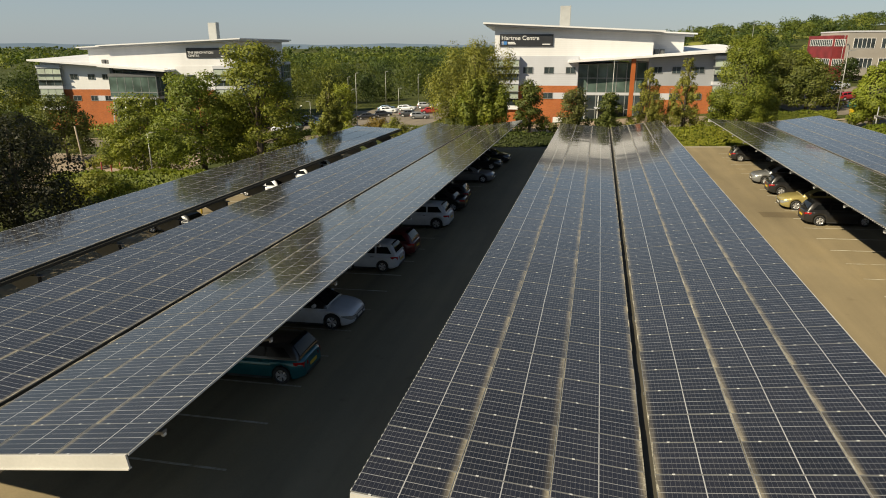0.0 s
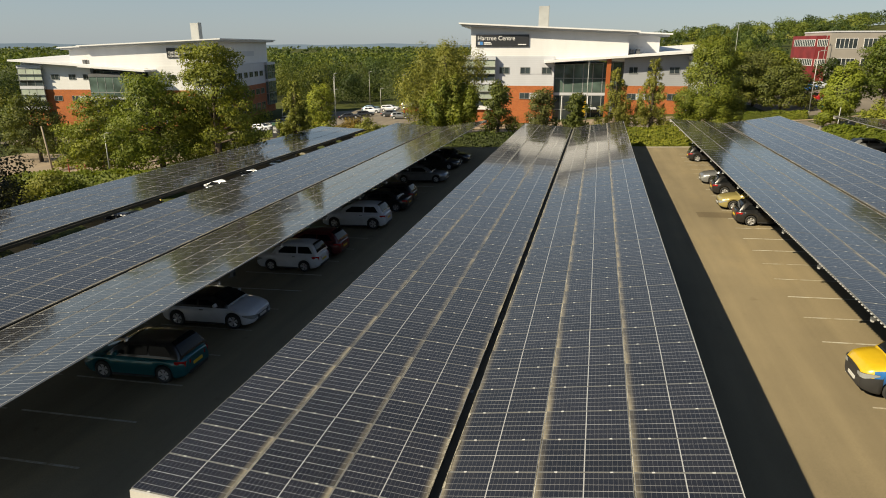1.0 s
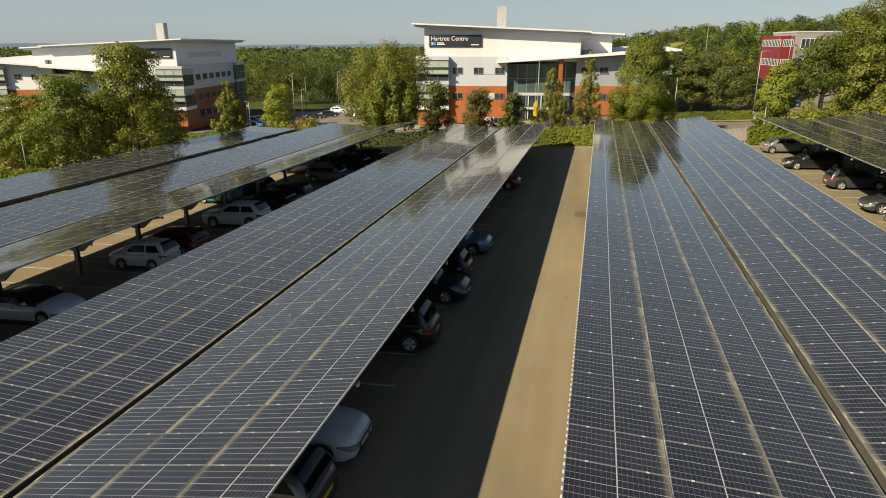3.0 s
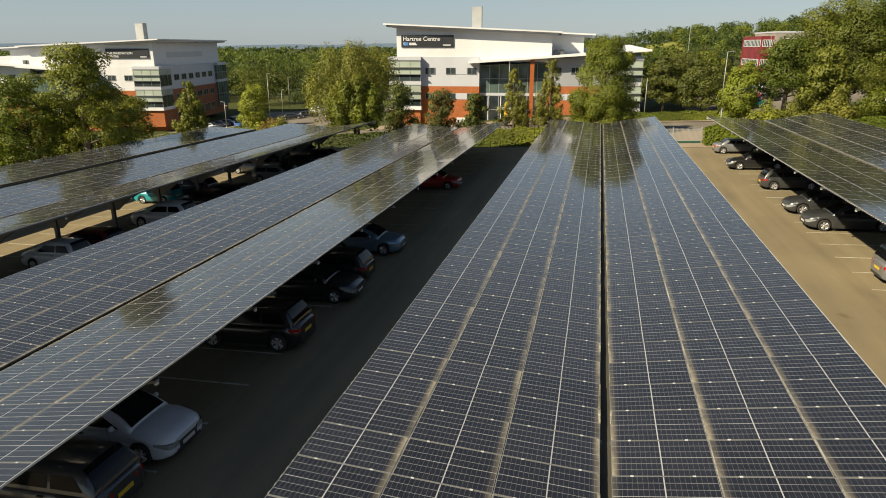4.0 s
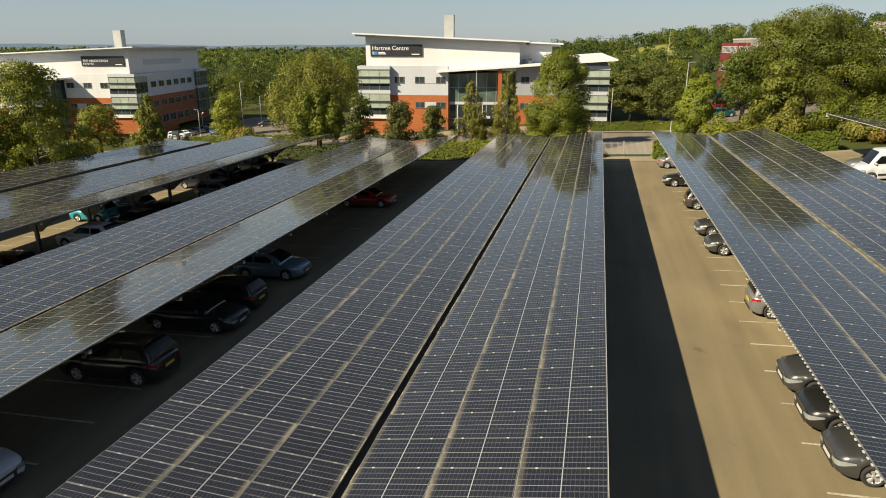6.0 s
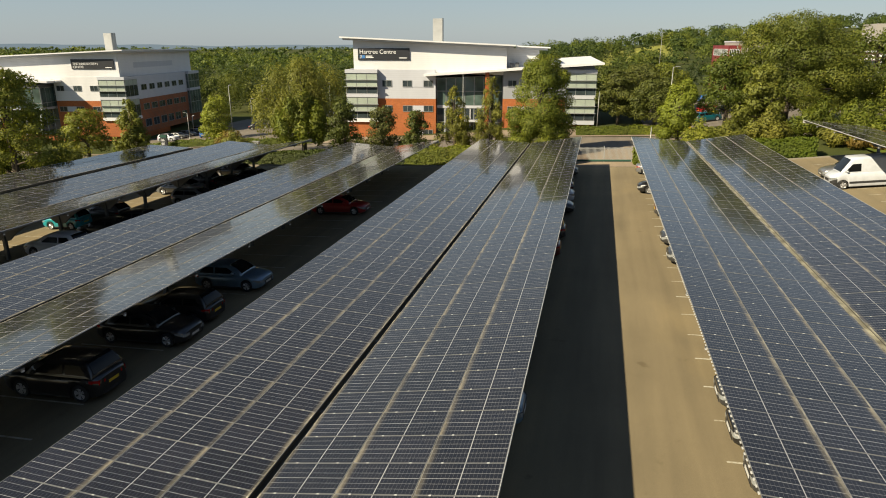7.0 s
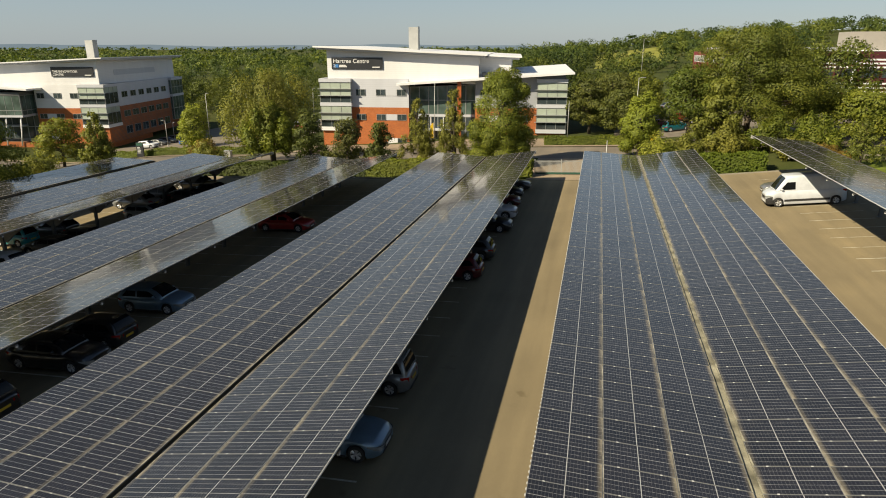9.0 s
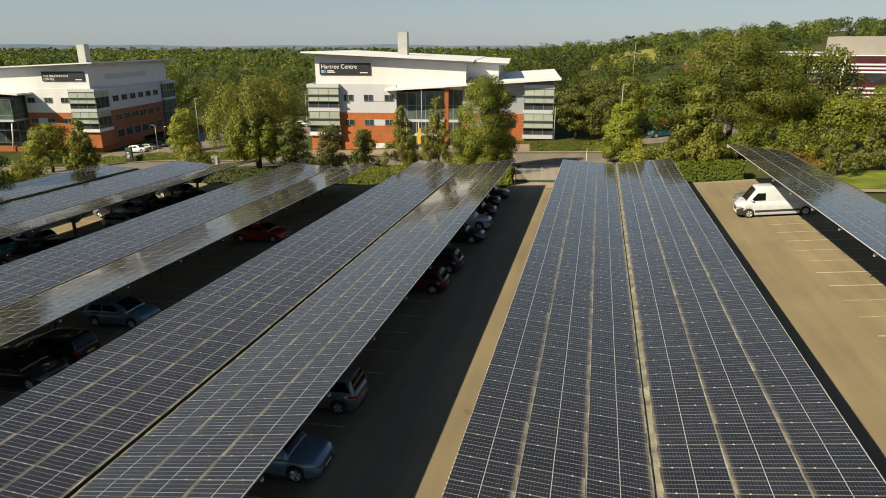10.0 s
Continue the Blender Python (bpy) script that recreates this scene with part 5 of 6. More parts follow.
def car(st, colour, x, y, rz, label, roof=None, lower=None):
    """A parked vehicle at site place x, y, its nose turned rz degrees from east."""
    m = on_ground(K * x, K * y, rz, 0.055)
    key = (st, colour, roof)
    if key in CARS:
        ob = copy_thing(CARS[key], m)
        return tagged(ob, label)
    L, W, H, belt, nose, tail, rb, rr, rf, sb, R = STYLES[st]
    root = thing("van" if "van" in st else "car", m, label, "van" if "van" in st else "car", "parked vehicles")
    P = PAINTS[colour]
    body = part("body", car_body(st), [P, M_TRIM, PAINTS[lower] if lower else P], root)
    if "van" in st:
        for f in body.data.polygons:
            if f.material_index == 0 and f.center.x > L / 2 - 0.52 and f.center.z < 0.66:
                f.material_index = 1
            elif lower and f.material_index == 0 and abs(f.normal.z) < 0.55 and f.center.x < L / 2 - 0.30:
                f.material_index = 2
    cab = part("cabin", car_cabin(st), PAINTS[roof] if roof else P, root)
    part("windscreen", screen(st, True), M_CARGLASS, root)
    if "van" not in st:
        part("rear_window", screen(st, False), M_CARGLASS, root)
    mid = lerp(rr, rf, 0.5)
    for s in (1, -1):
        fx = lerp(rf, sb, 0.62)
        vx = rf - 0.62 if "van" in st else mid + 0.05
        part("side_window", side_glass(st, s, vx, vx, rf - 0.02, fx), M_SIDEGLASS, root)
        if "van" not in st:
            part("side_window", side_glass(st, s, lerp(rr, rb, 0.35), rr + 0.12, mid - 0.05, mid - 0.05), M_SIDEGLASS, root)
        hw = W / 2
        tip = lambda x: hw * (1 - 0.15 * max(0, abs(x) / (L / 2) - 0.72) ** 1.6 / 0.28 ** 1.6)
        bm = bmesh.new()
        lamp_shell(bm, s, [(L / 2 + 0.066, 0.46 * hw, nose - 0.13, nose - 0.24), (L / 2 + 0.062, 0.69 * hw, nose - 0.10, nose - 0.25), (L / 2 + 0.026, 0.795 * hw, nose - 0.09, nose - 0.25),
                           (L / 2 - 0.03, tip(L / 2 - 0.03) + 0.004, nose - 0.08, nose - 0.24), (L / 2 - 0.16, tip(L / 2 - 0.16) + 0.010, nose - 0.07, nose - 0.20), (L / 2 - 0.40, tip(L / 2 - 0.40) + 0.012, nose - 0.065, nose - 0.11)])
        part("headlight", bm, [M_HEADLAMP, M_TRIM], root, "clear headlight")
        bm = bmesh.new()
        lamp_shell(bm, s, [(-L / 2 - 0.058, 0.46 * hw, tail - 0.17, tail - 0.29), (-L / 2 - 0.022, 0.79 * hw, tail - 0.14, tail - 0.32),
                           (-L / 2 + 0.12, tip(L / 2 - 0.12) - 0.008, tail - 0.12, tail - 0.31), (-L / 2 + 0.30, tip(L / 2 - 0.30) + 0.008, tail - 0.12, tail - 0.20)])
        part("tail_light", bm, [M_TAIL, M_TAIL], root, "red tail light")
        bm = bmesh.new()
        mz = belt + 0.05
        lo, hi = sorted((s * (hw - 0.10), s * (hw + 0.02)))
        box(bm, fx - 0.17, fx - 0.12, lo, hi, mz - 0.03, mz + 0.01)
        rod(bm, (fx - 0.13, s * (hw - 0.015), mz + 0.06), (fx - 0.16, s * (hw + 0.13), mz + 0.06), 0.085, 0.07, 8)
        part("door_mirror", bm, P, root)
        bm = bmesh.new()
        lo, hi = sorted((s * (hw - 0.06), s * (hw + 0.012)))
        big = st == "bigvan"
        box(bm, -L / 2 + 0.80 + R * 1.2, L / 2 - 0.86 - R * 1.2, lo, hi, 0.44 if big else 0.19, 0.62 if big else 0.27)
        if big:
            box(bm, L / 2 - 0.50, L / 2 - 0.1, *sorted((s * (hw - 0.35), s * (hw - 0.012))), 0.30, 0.60)
        part("sill_trim", bm, M_TRIM, root, "dark plastic sill trim")
        if not big:
            bm = bmesh.new()
            box(bm, vx + 0.05, vx + 0.22, *sorted((s * (hw - 0.02), s * (hw + 0.022))), belt - 0.14, belt - 0.115)
            part("door_handle", bm, M_TRIM if colour in ("white", "silver", "yellow") else P, root)
        for wx in (L / 2 - 0.86, -L / 2 + 0.80):
            tyre, rim = WHEELS[R]
            wheel = piece("wheel", rim, root, Matrix.Translation((wx, s * (hw - 0.105), R)))
            piece("tyre", tyre, wheel, Matrix.Identity(4))
    bm = bmesh.new()
    prism(bm, [(L / 2 - 0.06, nose - 0.40), (L / 2 + 0.064, nose - 0.40), (L / 2 + 0.060, nose - 0.17), (L / 2 - 0.06, nose - 0.17)], -W * 0.22, W * 0.22)
    box(bm, L / 2 - 0.06, L / 2 + 0.056, -W * 0.30, W * 0.30, 0.29, 0.37)
    part("grille", bm, M_TRIM, root)
    bm = bmesh.new()
    box(bm, L / 2 + 0.03, L / 2 + 0.076, -0.26, 0.26, 0.40, 0.50)
    part("number_plate", bm, M_PLATE, root)
    bm = bmesh.new()
    box(bm, -L / 2 - 0.068, -L / 2 - 0.03, -0.26, 0.26, tail - 0.42, tail - 0.31)
    part("number_plate", bm, M_PLATE_Y, root)
    bm = bmesh.new()
    box(bm, -L / 2 - 0.062, -L / 2 + 0.1, -W * 0.31, W * 0.31, 0.29, 0.40)
    part("bumper", bm, M_TRIM, root)
    CARS[key] = root
    return root


# bays east of the second carport
car("hatch", "teal", -10.5, 17.6, 180, "dark teal hatchback with a black roof parked in shade", "black")
car("coupe", "white", -10.6, 22.0, 0, "white coupe with a black roof parked in shade", "black")
car("small", "white", -10.6, 28.9, 180, "small white hatchback parked under the carport")
car("hatch", "maroon", -10.7, 31.3, 180, "dark maroon hatchback parked in shade")
car("suv", "white", -10.3, 37.3, 180, "white sport utility car parked under the carport")
car("saloon", "black", -10.4, 41.9, 180, "black saloon car parked in deep shade")
car("hatch", "black", -10.4, 44.2, 180, "black hatchback parked in deep shade")
car("estate", "silver", -10.1, 52.2, 0, "silver estate car parked nose out")
car("hatch", "black", -10.2, 58.6, 0, "black hatchback parked in deep shade")
car("saloon", "black", -10.1, 62.2, 0, "black saloon car parked in deep shade")
# bays west of the second carport
car("small", "turquoise", -15.6, 43.7, 180, "small bright turquoise hatchback in sunlight")
car("hatch", "grey", -14.4, 46.2, 180, "grey hatchback parked beside a turquoise one")
car("saloon", "silver", -14.7, 56.4, 180, "silver saloon car parked by a post")
car("suv", "black", -14.6, 59.2, 180, "black sport utility car parked in shade")
car("saloon", "black", -14.6, 65.6, 180, "black saloon car parked in deep shade")
# bays of the first carport
car("hatch", "white", -27.1, 48.4, 180, "white hatchback parked in sunlight by the carport")
car("estate", "white", -27.1, 53.8, 180, "white estate car parked in sunlight")
car("hatch", "grey", -27.1, 56.6, 180, "grey hatchback parked under the carport")
car("hatch", "white", -27.0, 59.3, 180, "white hatchback parked in sunlight by the carport")
car("saloon", "grey", -27.1, 36.6, 180, "grey saloon car parked in shade")
# bays east of the third carport
car("hatch", "grey", 4.1, 13.2, 180, "dark grey hatchback parked tail out")
car("hatch", "white", 4.1, 15.5, 0, "white hatchback parked nose out in shade")
car("suv", "black", 4.3, 22.1, 180, "black sport utility car with a red tail lamp")
car("saloon", "black", 4.4, 26.7, 0, "black saloon car parked nose out")
car("hatch", "black", 4.3, 29.0, 180, "black hatchback parked in deep shade")
car("hatch", "blue", 4.5, 33.4, 0, "pale blue hatchback parked nose out")
car("saloon", "red", 3.8, 50.2, 0, "bright red saloon car in shade")
# bays west of the fourth carport
car("van", "yellow", 13.84, 20.2, 180, "small yellow and blue van with a black bumper", None, "royal")
car("hatch", "black", 14.0, 40.2, 0, "black hatchback parked tail out")
car("saloon", "gold", 13.95, 44.1, 180, "old gold-coloured saloon car parked nose out")
car("hatch", "black", 14.0, 48.6, 0, "black hatchback parked tail out")
car("hatch", "silver", 13.8, 52.6, 180, "silver hatchback parked nose out")
car("hatch", "black", 14.2, 63.6, 0, "black hatchback near the hedge")
# bays east of the fourth carport
car("hatch", "blue", 19.1, 22.9, 0, "pale blue hatchback parked nose out")
car("mpv", "silver", 18.9, 27.2, 180, "silver hatchback with a dark sunroof", None)
car("hatch", "maroon", 19.2, 40.8, 180, "dark red hatchback parked tail out")
car("hatch", "grey", 19.3, 44.7, 180, "grey hatchback parked tail out")
car("saloon", "black", 19.3, 51.7, 0, "black saloon car parked nose out")
car("suv", "white", 19.3, 55.6, 0, "white sport utility car parked nose out")
car("hatch", "maroon", 19.2, 59.9, 0, "dark red hatchback parked nose out")
car("hatch", "black", 19.0, 63.6, 0, "black hatchback parked nose out")
car("saloon", "grey", 19.1, 67.2, 0, "grey saloon car near the gate")
# bays west of the fifth carport
car("hatch", "grey", 29.2, 20.7, 180, "dark grey hatchback parked nose out")
car("saloon", "black", 29.35, 22.9, 180, "black saloon car parked nose out")
car("saloon", "grey", 29.35, 25.1, 180, "dark grey saloon car parked nose out")
car("mpv", "silver", 29.3, 31.7, 0, "silver compact people carrier parked tail out")
car("saloon", "grey", 29.2, 40.5, 180, "dark grey saloon car parked nose out in sunlight")
car("coupe", "grey", 29.0, 44.2, 180, "dark grey coupe parked nose out in sunlight")
car("hatch", "grey", 29.1, 51.4, 0, "grey hatchback parked tail out")
car("estate", "black", 28.6, 59.6, 180, "black estate car parked nose out")
car("saloon", "silver", 28.9, 68.6, 0, "silver saloon car parked beside the gate")
# bays west of the sixth carport
car("bigvan", "white", 43.0, 58.7, 180, "large white panel van half in shade")
car("saloon", "silver", 43.1, 62.6, 180, "silver saloon car parked beside a white van")
# beyond the road
for st_, co_, cx_, cy_, cr_ in (("suv", "white", -61.0, 118.5, 0), ("saloon", "grey", -61.4, 122.2, 0), ("hatch", "black", -61.6, 125.6, 0), ("saloon", "black", -62.0, 129.0, 0),
                                ("suv", "black", -62.4, 132.4, 0), ("estate", "silver", -62.8, 136.0, 0), ("small", "royal", -54.0, 121.0, 100), ("hatch", "yellow", -49.5, 119.5, 10),
                                ("saloon", "black", -47.0, 130.0, 20), ("hatch", "black", -44.5, 133.0, 20), ("suv", "white", -46.0, 142.0, 0), ("estate", "white", -43.0, 146.0, 0),
                                ("hatch", "silver", -34.5, 126.0, 10), ("saloon", "grey", -38.0, 131.0, 10), ("saloon", "red", -35.0, 137.0, 15), ("suv", "silver", -39.5, 150.0, 0),
                                ("hatch", "white", -36.0, 155.0, 0), ("saloon", "blue", -50.0, 152.0, 0), ("suv", "teal", 39.2, 111.2, 20), ("hatch", "maroon", 37.1, 117.6, 10), ("hatch", "red", 41.4, 124.8, 25), ("saloon", "black", 43.4, 120.4, 20),
                                ("hatch", "royal", 44.0, 144.5, 20), ("suv", "white", 46.4, 146.0, 15), ("saloon", "silver", 41.6, 146.5, 20)):
    car(st_, co_, cx_, cy_, cr_, "parked car beyond the road, small in the distance")


# ---------------------------------------------------------------- roads, kerbs and markings
def strip(name, x0, x1, y0, y1, mat, label, category, lift=0.02):
    return sheet_object(name, steps(K * x0, K * x1, max(2, int((x1 - x0) / 2))), steps(K * y0, K * y1, max(2, int((y1 - y0) / 2))), mat, label, category, lift)


strip("road", -95, 90, 87.5, 97.5, M_ROAD, "sunlit tarmac estate road", "road", 0.045)
strip("footpath", -95, 90, 97.9, 99.3, M_PAVING, "pale paved footway beside the road", "footpath", 0.10)
strip("entrance_drive", 20.2, 29.0, 72.4, 87.4, M_PAVING, "pale paved entrance drive to the gate", "road", 0.05)
strip("office_yard", -67, -30, 110, 160, M_ROAD, "tarmac yard with parked cars", "car park", 0.045)
strip("plaza", -78, -44, 50, 79, M_PAVING, "pale pinkish paved square", "pavement", 0.045)
strip("forecourt", -20, 24, 99.9, 107.5, M_PAVING, "paved forecourt of the office", "pavement", 0.045)
strip("east_yard", 30, 66, 104, 149, M_ROAD, "tarmac yard beyond the trees", "car park", 0.045)
M_PATCH = asphalt("patch_asphalt", (0.125, 0.098, 0.058), (0.175, 0.136, 0.078))
strip("tarmac_patch", 10.3, 12.4, 41.3, 42.7, M_PATCH, "darker repaired tarmac patch", "patch", 0.056)

M_FIELD = plain("pasture", (0.190, 0.192, 0.042), 0.95, 0, 0.3, 0.35, 0.1, 0.4)
strip("field", 24, 68, 380, 520, M_FIELD, "sunlit yellow-green pasture on the hillside", "field", 0.25)
strip("field", 102, 132, 470, 522, M_FIELD, "sunlit yellow-green pasture on the hillside", "field", 0.25)
# far hills: haze is put into their colour as an even blue-grey glow
M_FAR = plain("haze_glow", (0.02, 0.025, 0.03), 1.0, 0, 0.15, 0.02, 0.0, 0.0)
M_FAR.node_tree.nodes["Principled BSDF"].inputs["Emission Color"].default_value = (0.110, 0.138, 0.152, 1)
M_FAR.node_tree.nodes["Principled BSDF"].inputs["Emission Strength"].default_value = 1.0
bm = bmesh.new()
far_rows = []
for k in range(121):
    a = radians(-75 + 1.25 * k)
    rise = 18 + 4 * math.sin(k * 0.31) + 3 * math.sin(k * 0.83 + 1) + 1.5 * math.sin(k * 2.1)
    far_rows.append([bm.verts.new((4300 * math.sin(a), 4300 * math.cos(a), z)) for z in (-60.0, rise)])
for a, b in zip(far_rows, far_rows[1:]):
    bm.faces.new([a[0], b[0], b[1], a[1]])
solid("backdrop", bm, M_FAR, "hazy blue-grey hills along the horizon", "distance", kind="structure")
M_LAWN = plain("mown_lawn", (0.120, 0.150, 0.022), 0.95, 0, 0.35, 3, 0.1, 0.5)
strip("lawn", 48.6, 72, 66.8, 76.2, M_LAWN, "bright mown green lawn", "lawn", 0.075)
strip("path", 48.6, 72, 65.4, 66.7, M_PAVING, "pale narrow path across the lawn", "footpath", 0.08)
root = thing("low_fence", Matrix.Identity(4), "low pale timber rail fence beside the lawn", "fence")
for k in range(10):
    fx0, fy0 = K * (53.6 + 2.0 * k), K * 77.9
    bm = bmesh.new()
    box(bm, fx0 - 0.05, fx0 + 0.05, fy0 - 0.05, fy0 + 0.05, gz(fx0, fy0) - 0.1, gz(fx0, fy0) + 0.62)
    part("post", bm, M_KERB, root)
    if k < 9:
        bm = bmesh.new()
        z0, z1 = gz(fx0, fy0), gz(fx0 + 2 * K, fy0)
        prism(bm, [(fx0 + 0.052, z0 + 0.42), (fx0 + 2 * K - 0.052, z1 + 0.42), (fx0 + 2 * K - 0.052, z1 + 0.58), (fx0 + 0.052, z0 + 0.58)], fy0 - 0.03, fy0 + 0.03)
        part("rail", bm, M_KERB, root)

park = bpy.data.objects["car_park"]


def line_mesh():
    bm = bmesh.new()
    box(bm, 0, 4.38, -0.04, 0.04, 0.0, 0.006)
    return mesh_of("bay_line", bm, M_PAINT)


BAY = line_mesh()
for cx, cy, cz, cn in CARPORTS + [(46.3, 8.4, 5.9, 36), (-25.2, 8.4, 1.5, 36)]:
    for s in (1, -1) if cx > -20 else (-1,):
        for k in range(27):
            y = K * (10.12 + (0.5 if cx == 31.25 else 1.15 if cx > 40 else 0.0) + 2.21 * k)
            x = K * cx + s * 0.30
            slope = math.degrees(math.atan((gz(x + s * 4.38, y) - gz(x, y)) / 4.38))
            ob = piece("bay_line", BAY, park, Matrix.Translation((x, y, gz(x, y) + 0.058)) @ pose(0, 0, 0, 0, 0, 0 if s > 0 else 180) @ pose(0, 0, 0, 0, -slope, 0))


def kerb_run(x0, x1, y, step=1.8):
    root = thing("kerb", Matrix.Identity(4), "pale concrete kerb along the car park edge", "kerb", kind="structure")
    n = int(K * (x1 - x0) / step)
    for i in range(n):
        a, b = K * x0 + i * step + 0.008, K * x0 + (i + 1) * step - 0.008
        bm = bmesh.new()
        za, zb = gz(a, K * y), gz(b, K * y)
        prism(bm, [(a, za - 0.05), (b, zb - 0.05), (b, zb + 0.17), (a, za + 0.17)], K * y, K * y + 0.16)
        part("kerb_stone", bm, M_KERB, root)


kerb_run(-33, 20.2, 72.25)
kerb_run(29.0, 48.5, 72.25)


# ---------------------------------------------------------------- street furniture
M_POLE = plain("pale_pole", (0.330, 0.330, 0.315), 0.5, 0.3, 0.1, 5)
M_GREEN = plain("green_post", (0.02, 0.07, 0.05), 0.5, 0.1, 0.1, 5)
M_REDPOST = plain("red_post", (0.248, 0.022, 0.012), 0.5, 0.0, 0.15, 5)


def street_lamp(x, y, h, label, mat=None, arm=0.9, rz=0.0):
    mat = mat or M_POLE
    x, y, h = K * x, K * y, K * h
    root = thing("street_lamp", Matrix.Translation((x, y, gz(x, y))) @ pose(0, 0, 0, 0, 0, rz), label, "street lamp", "lamp posts")
    bm = bmesh.new()
    rod(bm, (0, 0, -0.2), (0, 0, 1.1), 0.085, 0.085, 10)
    rod(bm, (0, 0, 1.1), (0, 0, h), 0.065, 0.045, 10)
    part("pole", bm, mat, root)
    bm = bmesh.new()
    rod(bm, (-0.05, 0, h - 0.02), (arm * 0.5, 0, h + 0.05), 0.03, 0.03, 6)
    part("arm", bm, mat, root)
    bm = bmesh.new()
    prism(bm, [(arm * 0.3, h + 0.02), (arm, h + 0.05), (arm * 0.95, h + 0.14), (arm * 0.35, h + 0.14)], -0.14, 0.14)
    part("lantern", bm, M_FRAME, root)
    return root


for lx, ly, lh, la, lr in ((-38.4, 49.4, 5.2, 0.9, 0), (-60.5, 126.5, 4.2, 0.9, 90), (-42.5, 112.0, 9.6, 0.6, 0), (-51.6, 112.0, 5.4, 0.9, 180), (32.4, 100.6, 9.0, 1.0, 0),
                           (8.6, 85.7, 5.4, 0.3, 0), (-64.8, 165, 8.5, 0.8, 0), (-49.4, 150, 9.2, 0.8, 0), (-41.6, 135, 5.6, 0.8, 0), (-45.5, 165, 7.6, 0.8, 0), (-54.2, 140, 6.2, 0.8, 0),
                           (37.7, 188, 14.5, 0.8, 0), (52.0, 165.0, 10.0, 0.8, 180)):
    street_lamp(lx, ly, lh, "slim grey steel lamp post", M_GREEN if lx == 8.6 else None, la, lr)


def flag_pole(x, y, h, label, name="flag_pole"):
    x, y, h = K * x, K * y, K * h
    bm = bmesh.new()
    rod(bm, (0, 0, -0.2), (0, 0, h), 0.07, 0.045, 10)
    rod(bm, (0, 0, h), (0, 0, h + 0.06), 0.06, 0.03, 10)
    return solid(name, bm, M_POLE, label, "pole", m=Matrix.Translation((x, y, gz(x, y))))


flag_pole(2.1, 105.5, 9.2, "tall bare flag pole outside the office")
flag_pole(28.35, 76.2, 3.6, "slim white marker post beside the drive", "marker_post")
bx0, by0 = K * 35.2, K * 102.6
root = thing("grit_bin", Matrix.Translation((bx0, by0, gz(bx0, by0))), "bright yellow plastic grit bin beside the road", "grit bin")
bm = bmesh.new()
prism(bm, [(-0.52, -0.05), (0.52, -0.05), (0.62, 0.75), (-0.62, 0.75)], -0.4, 0.4)
part("bin_body", bm, PAINTS["yellow"], root)
bm = bmesh.new()
prism(bm, [(-0.68, 0.751), (0.68, 0.751), (0.66, 0.84), (0.40, 1.02), (-0.40, 1.02), (-0.66, 0.84)], -0.46, 0.46)
part("lid", bm, PAINTS["yellow"], root)
root = thing("banner", Matrix.Translation((K * 1.75, K * 105.0, gz(K * 1.75, K * 105.0))), "yellow feather banner on a thin pole", "banner")
bm = bmesh.new()
rod(bm, (0.32, 0, -0.1), (0.32, 0, 3.6), 0.03, 0.02, 6)
part("pole", bm, M_POLE, root)
bm = bmesh.new()
prism(bm, [(0.29, 0.9), (0.29, 3.55), (0.02, 3.4), (-0.22, 3.0), (-0.30, 2.4), (-0.28, 0.9)], -0.012, 0.012)
part("cloth", bm, PAINTS["yellow"], root)
flag_pole(22.8, 108.4, 5.6, "plain white upright post on the lawn")
bm = bmesh.new()
rod(bm, (0, 0, -0.3), (-0.6, 0, 6.2), 0.13, 0.09, 10)
solid("telegraph_pole", bm, plain("pole_wood", (0.28, 0.23, 0.17), 0.9, 0, 0.2, 4), "leaning weathered wooden telegraph pole", "pole", m=Matrix.Translation((K * -57, K * 62, gz(K * -57, K * 62))))
for px_, py_ in ((-49.8, 59.0), (-52.5, 60.8), (-55.0, 62.2), (-50.8, 62.8)):
    bm = bmesh.new()
    rod(bm, (0, 0, -0.1), (0, 0, 1.9), 0.07, 0.07, 8)
    rod(bm, (0, 0, 1.9), (0, 0, 1.98), 0.09, 0.05, 8)
    solid("red_bollard", bm, M_REDPOST, "tall red-painted steel bollard", "bollard", "bollards", m=Matrix.Translation((K * px_, K * py_, gz(K * px_, K * py_))))

# totem sign by the yard
tx, ty = K * -48.6, K * 100.4
root = thing("totem_sign", Matrix.Translation((tx, ty, gz(tx, ty))), "dark green upright site sign", "sign")
bm = bmesh.new()
box(bm, -0.7, 0.7, -0.12, 0.12, 0, 2.7)
part("board", bm, M_SIGN, root)
bm = bmesh.new()
box(bm, -0.66, 0.66, -0.14, -0.121, 2.1, 2.6)
part("header_panel", bm, M_GREEN, root)
for k in range(5):
    bm = bmesh.new()
    box(bm, -0.5, 0.1 + 0.08 * (k % 3), -0.135, -0.121, 1.75 - 0.25 * k, 1.83 - 0.25 * k)
    part("text_bar", bm, M_LETTER, root)


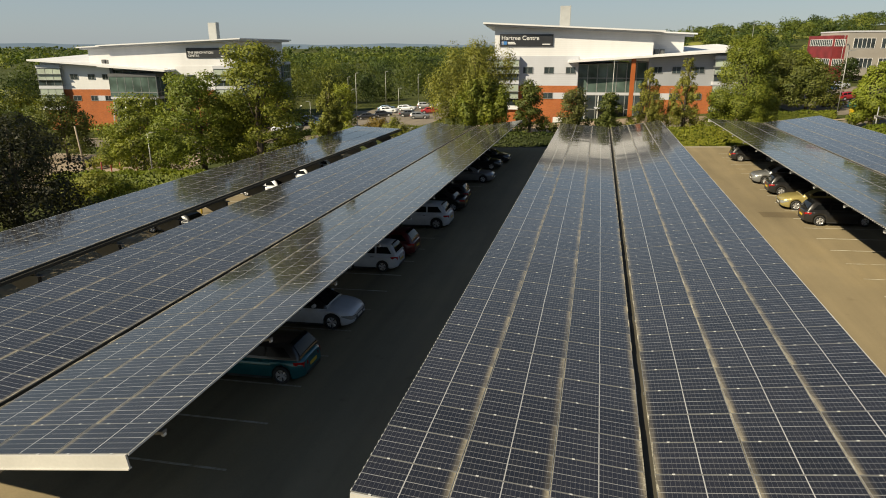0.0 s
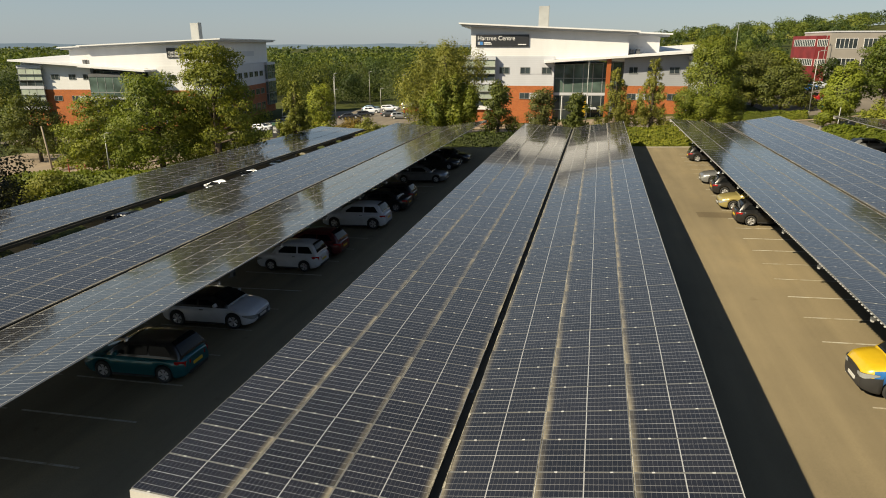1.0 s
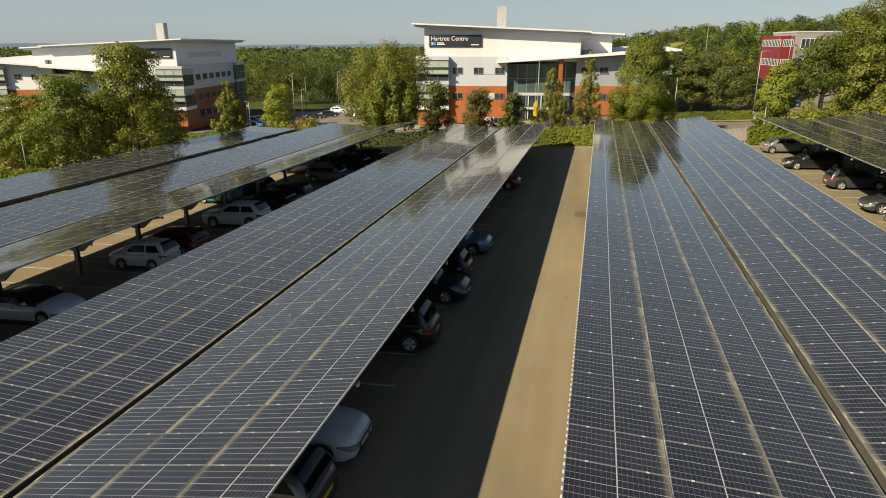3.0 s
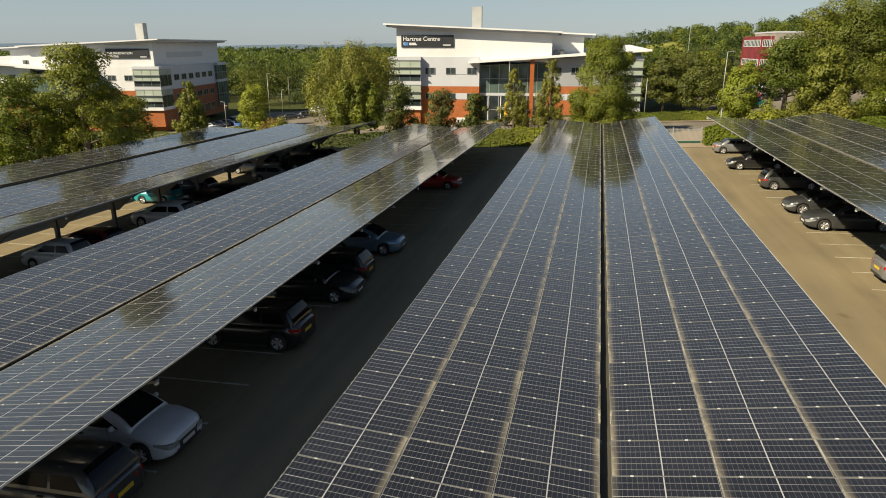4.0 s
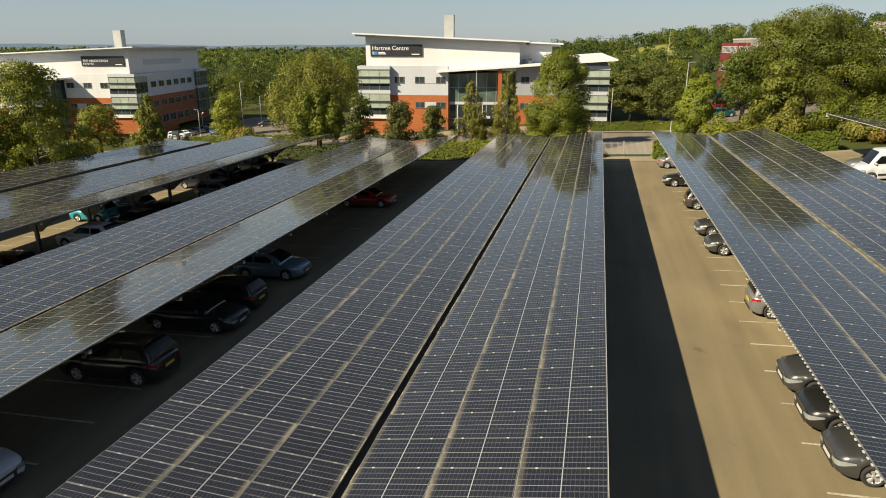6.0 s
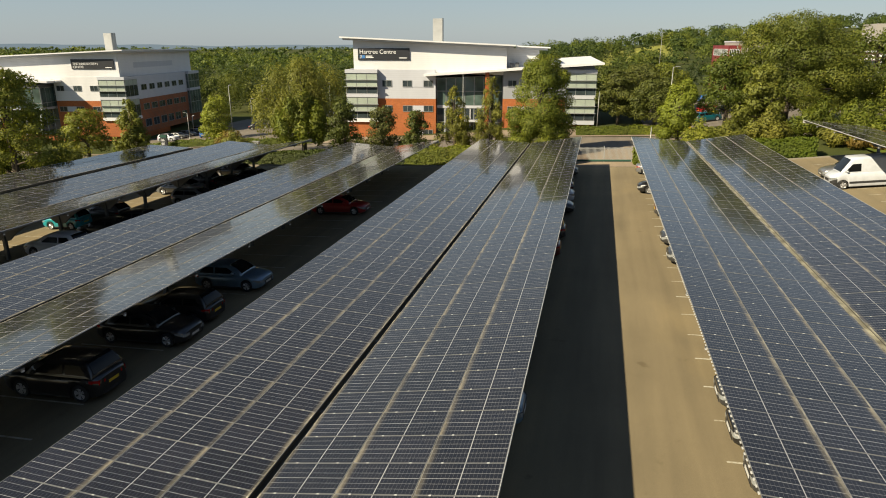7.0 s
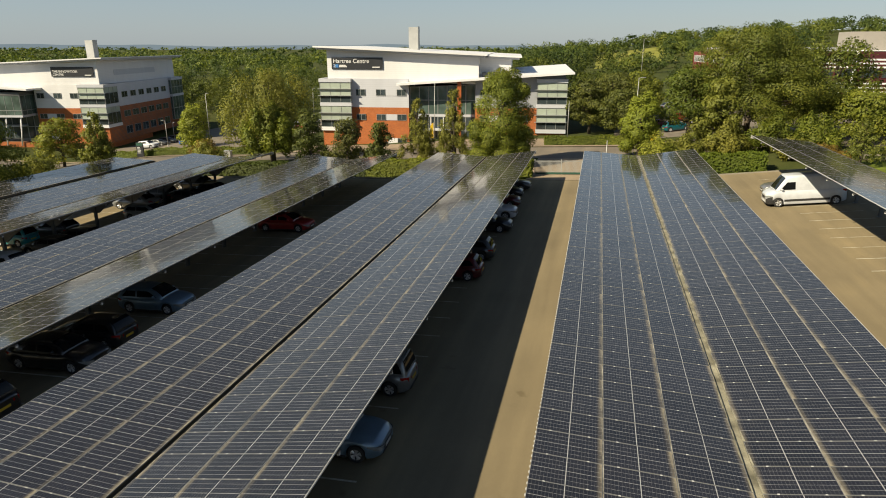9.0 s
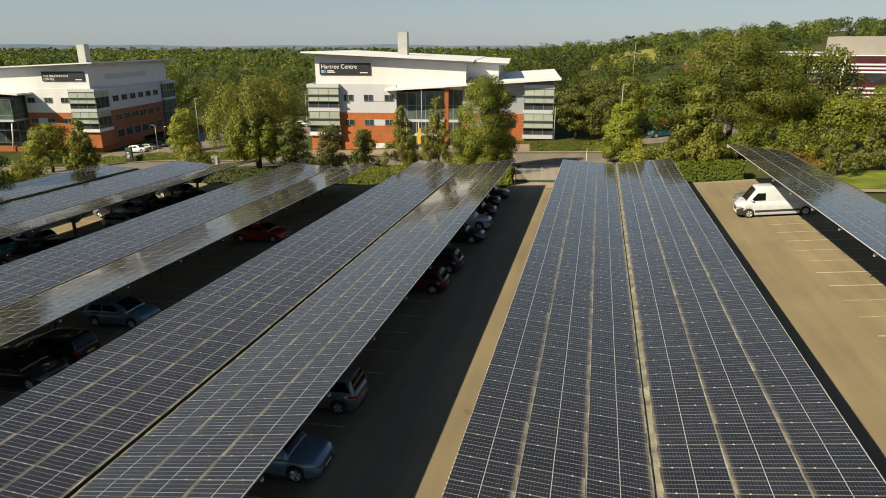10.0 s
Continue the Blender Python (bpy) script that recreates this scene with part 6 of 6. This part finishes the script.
# gate of upright bars
def palisade(x0, x1, y, h, label):
    gx, gy = K * x0, K * y
    wide = K * (x1 - x0)
    slope = math.degrees(math.atan((gz(K * x1, gy) - gz(gx, gy)) / wide))
    root = thing("metal_gate", Matrix.Translation((gx, gy, gz(gx, gy) + 0.05)) @ pose(0, 0, 0, 0, -slope, 0), label, "gate")
    for k in (0.0, 0.5, 1.0):
        bm = bmesh.new()
        box(bm, wide * k - 0.05, wide * k + 0.05, -0.05, 0.05, 0, h + 0.12)
        part("gate_post", bm, M_POLE, root)
    for z in (0.28, h - 0.2):
        bm = bmesh.new()
        box(bm, 0.051, wide - 0.051, -0.025, 0.025, z, z + 0.06)
        part("rail", bm, M_POLE, root)
    bm = bmesh.new()
    box(bm, 0.051, wide - 0.051, -0.06, -0.026, 0.05, 0.26)
    part("kick_board", bm, M_GREEN, root)
    n = int(wide / 0.13)
    bm = bmesh.new()
    box(bm, -0.026, 0.026, -0.045, -0.027, 0.27, h)
    me = mesh_of("bar", bm, M_POLE)
    for i in range(1, n):
        piece("bar", me, root, Matrix.Translation((wide * i / n, 0, 0)))


palisade(20.9, 26.6, 75.6, 1.7, "grey steel palisade entrance gate, closed")


# ---------------------------------------------------------------- far offices to the east
M_TAUPE = plain("taupe_render", (0.248, 0.229, 0.205), 0.8, 0, 0.08, 2)
M_REDCLAD = plain("red_panels", (0.165, 0.020, 0.022), 0.5, 0, 0.35, 3)
M_MAROON = plain("maroon_panels", (0.068, 0.012, 0.015), 0.5, 0, 0.3, 3)


def slab_office():
    root = thing("office_block", pose(K * 48.2, K * 166.5, K * -0.1, 0, 0, 4) @ Matrix.Scale(K * 1.15, 4), "grey three-storey office block with a red panelled end", "building", "far office blocks")

    def blk(name, mat, x0, x1, y0, y1, z0, z1, lab=""):
        bm = bmesh.new()
        box(bm, x0, x1, y0, y1, z0, z1)
        part(name, bm, mat, root, lab)
    blk("red_wing", M_REDCLAD, 2.2, 4.49, 0.6, 13.9, -1.0, 10.7, "mottled red panelled end wall")
    blk("main_wall", M_TAUPE, 4.5, 26.0, 0.0, 14, 3.2, 11.3, "smooth grey rendered wall")
    blk("ground_floor_wall", M_TAUPE, 4.5, 26.0, 1.4, 13.9, -1.0, 3.2)
    blk("parapet", M_GREY_CLAD, 4.4, 26.1, -0.1, 14.1, 11.3, 11.55)
    for z in (4.6, 8.3):
        window_unit(root, 2.4, 4.3, z + 0.4, z + 1.7, 0.57, 1, split=6, frame_mat=M_LETTER)
        window_unit(root, 1.2, 12.6, z + 0.4, z + 1.7, 2.17, 1, side=True, split=12, frame_mat=M_LETTER)
        for x in (5.5, 10.5, 15.5, 20.5):
            window_unit(root, x, x + 3.9, z, z + 1.9, -0.03, 1, split=5, frame_mat=M_LETTER)
    for x in (5.5, 9.5, 14.0, 19.0):
        window_unit(root, x, x + 2.6, 0.5, 2.4, 1.37, 1, split=3, frame_mat=M_LETTER)


def striped_office():
    root = thing("office_block", pose(K * 63.0, K * 148, K * 1.6, 0, 0, -2) @ Matrix.Scale(K, 4), "long office block banded in maroon and white panels", "building", "far office blocks")

    def blk(name, mat, x0, x1, y0, y1, z0, z1, lab=""):
        bm = bmesh.new()
        box(bm, x0, x1, y0, y1, z0, z1)
        part(name, bm, mat, root, lab)
    blk("wall", M_MAROON, 0.0, 34.0, 0.0, 16, -1.0, 11.0, "maroon panelled wall")
    blk("plant_room", M_TAUPE, 11.0, 26.0, 4, 12, 11.0, 14.6, "grey rooftop plant room")
    blk("roof_edge", M_LETTER, -0.1, 34.1, -0.12, 16.1, 11.0, 11.15)
    for z in (9.3, 8.6, 7.9, 4.9, 4.1, 3.3):
        blk("white_band", M_LETTER, -0.05, 34.05, -0.08, -0.01, z, z + 0.32, "white horizontal band")
    for z in (6.1, 1.4):
        for x in range(0, 34, 4):
            window_unit(root, x + 0.2, x + 3.9, z, z + 1.7, -0.05, 1, split=4, frame_mat=M_MAROON)
    for x in (11.2, 22.0):
        bm = bmesh.new()
        rod(bm, (x - 0.3, -0.5, -1), (x + 0.3, -0.5, 11.0), 0.2, 0.2, 8)
        part("white_strut", bm, M_LETTER, root)


slab_office()
striped_office()

# utility cabinet by the verge
ux, uy = K * -27.0, K * 92.5
root = thing("utility_cabinet", Matrix.Translation((ux, uy, gz(ux, uy))), "pale grey roadside utility cabinet", "cabinet")
bm = bmesh.new()
box(bm, -0.6, 0.6, -0.3, 0.3, 0, 1.5)
part("body", bm, M_POLE, root)
bm = bmesh.new()
box(bm, -0.66, 0.66, -0.36, 0.36, 1.5, 1.58)
part("lid", bm, M_POLE, root)
for s in (-1, 1):
    bm = bmesh.new()
    box(bm, 0.03 if s > 0 else -0.55, 0.55 if s > 0 else -0.03, -0.33, -0.301, 0.1, 1.42)
    part("door", bm, M_POLE, root)
for bx, by in ((-28.4, 41.4), (-28.6, 42.9), (-28.7, 39.6), (-28.8, 37.9)):
    bm = bmesh.new()
    rod(bm, (0, 0, -0.1), (0, 0, 1.0), 0.08, 0.08, 10)
    rod(bm, (0, 0, 1.0), (0, 0, 1.06), 0.08, 0.04, 10)
    solid("yellow_bollard", bm, PAINTS["yellow"], "short yellow steel bollard by the car park", "bollard", "bollards", m=Matrix.Translation((K * bx, K * by, gz(K * bx, K * by))))
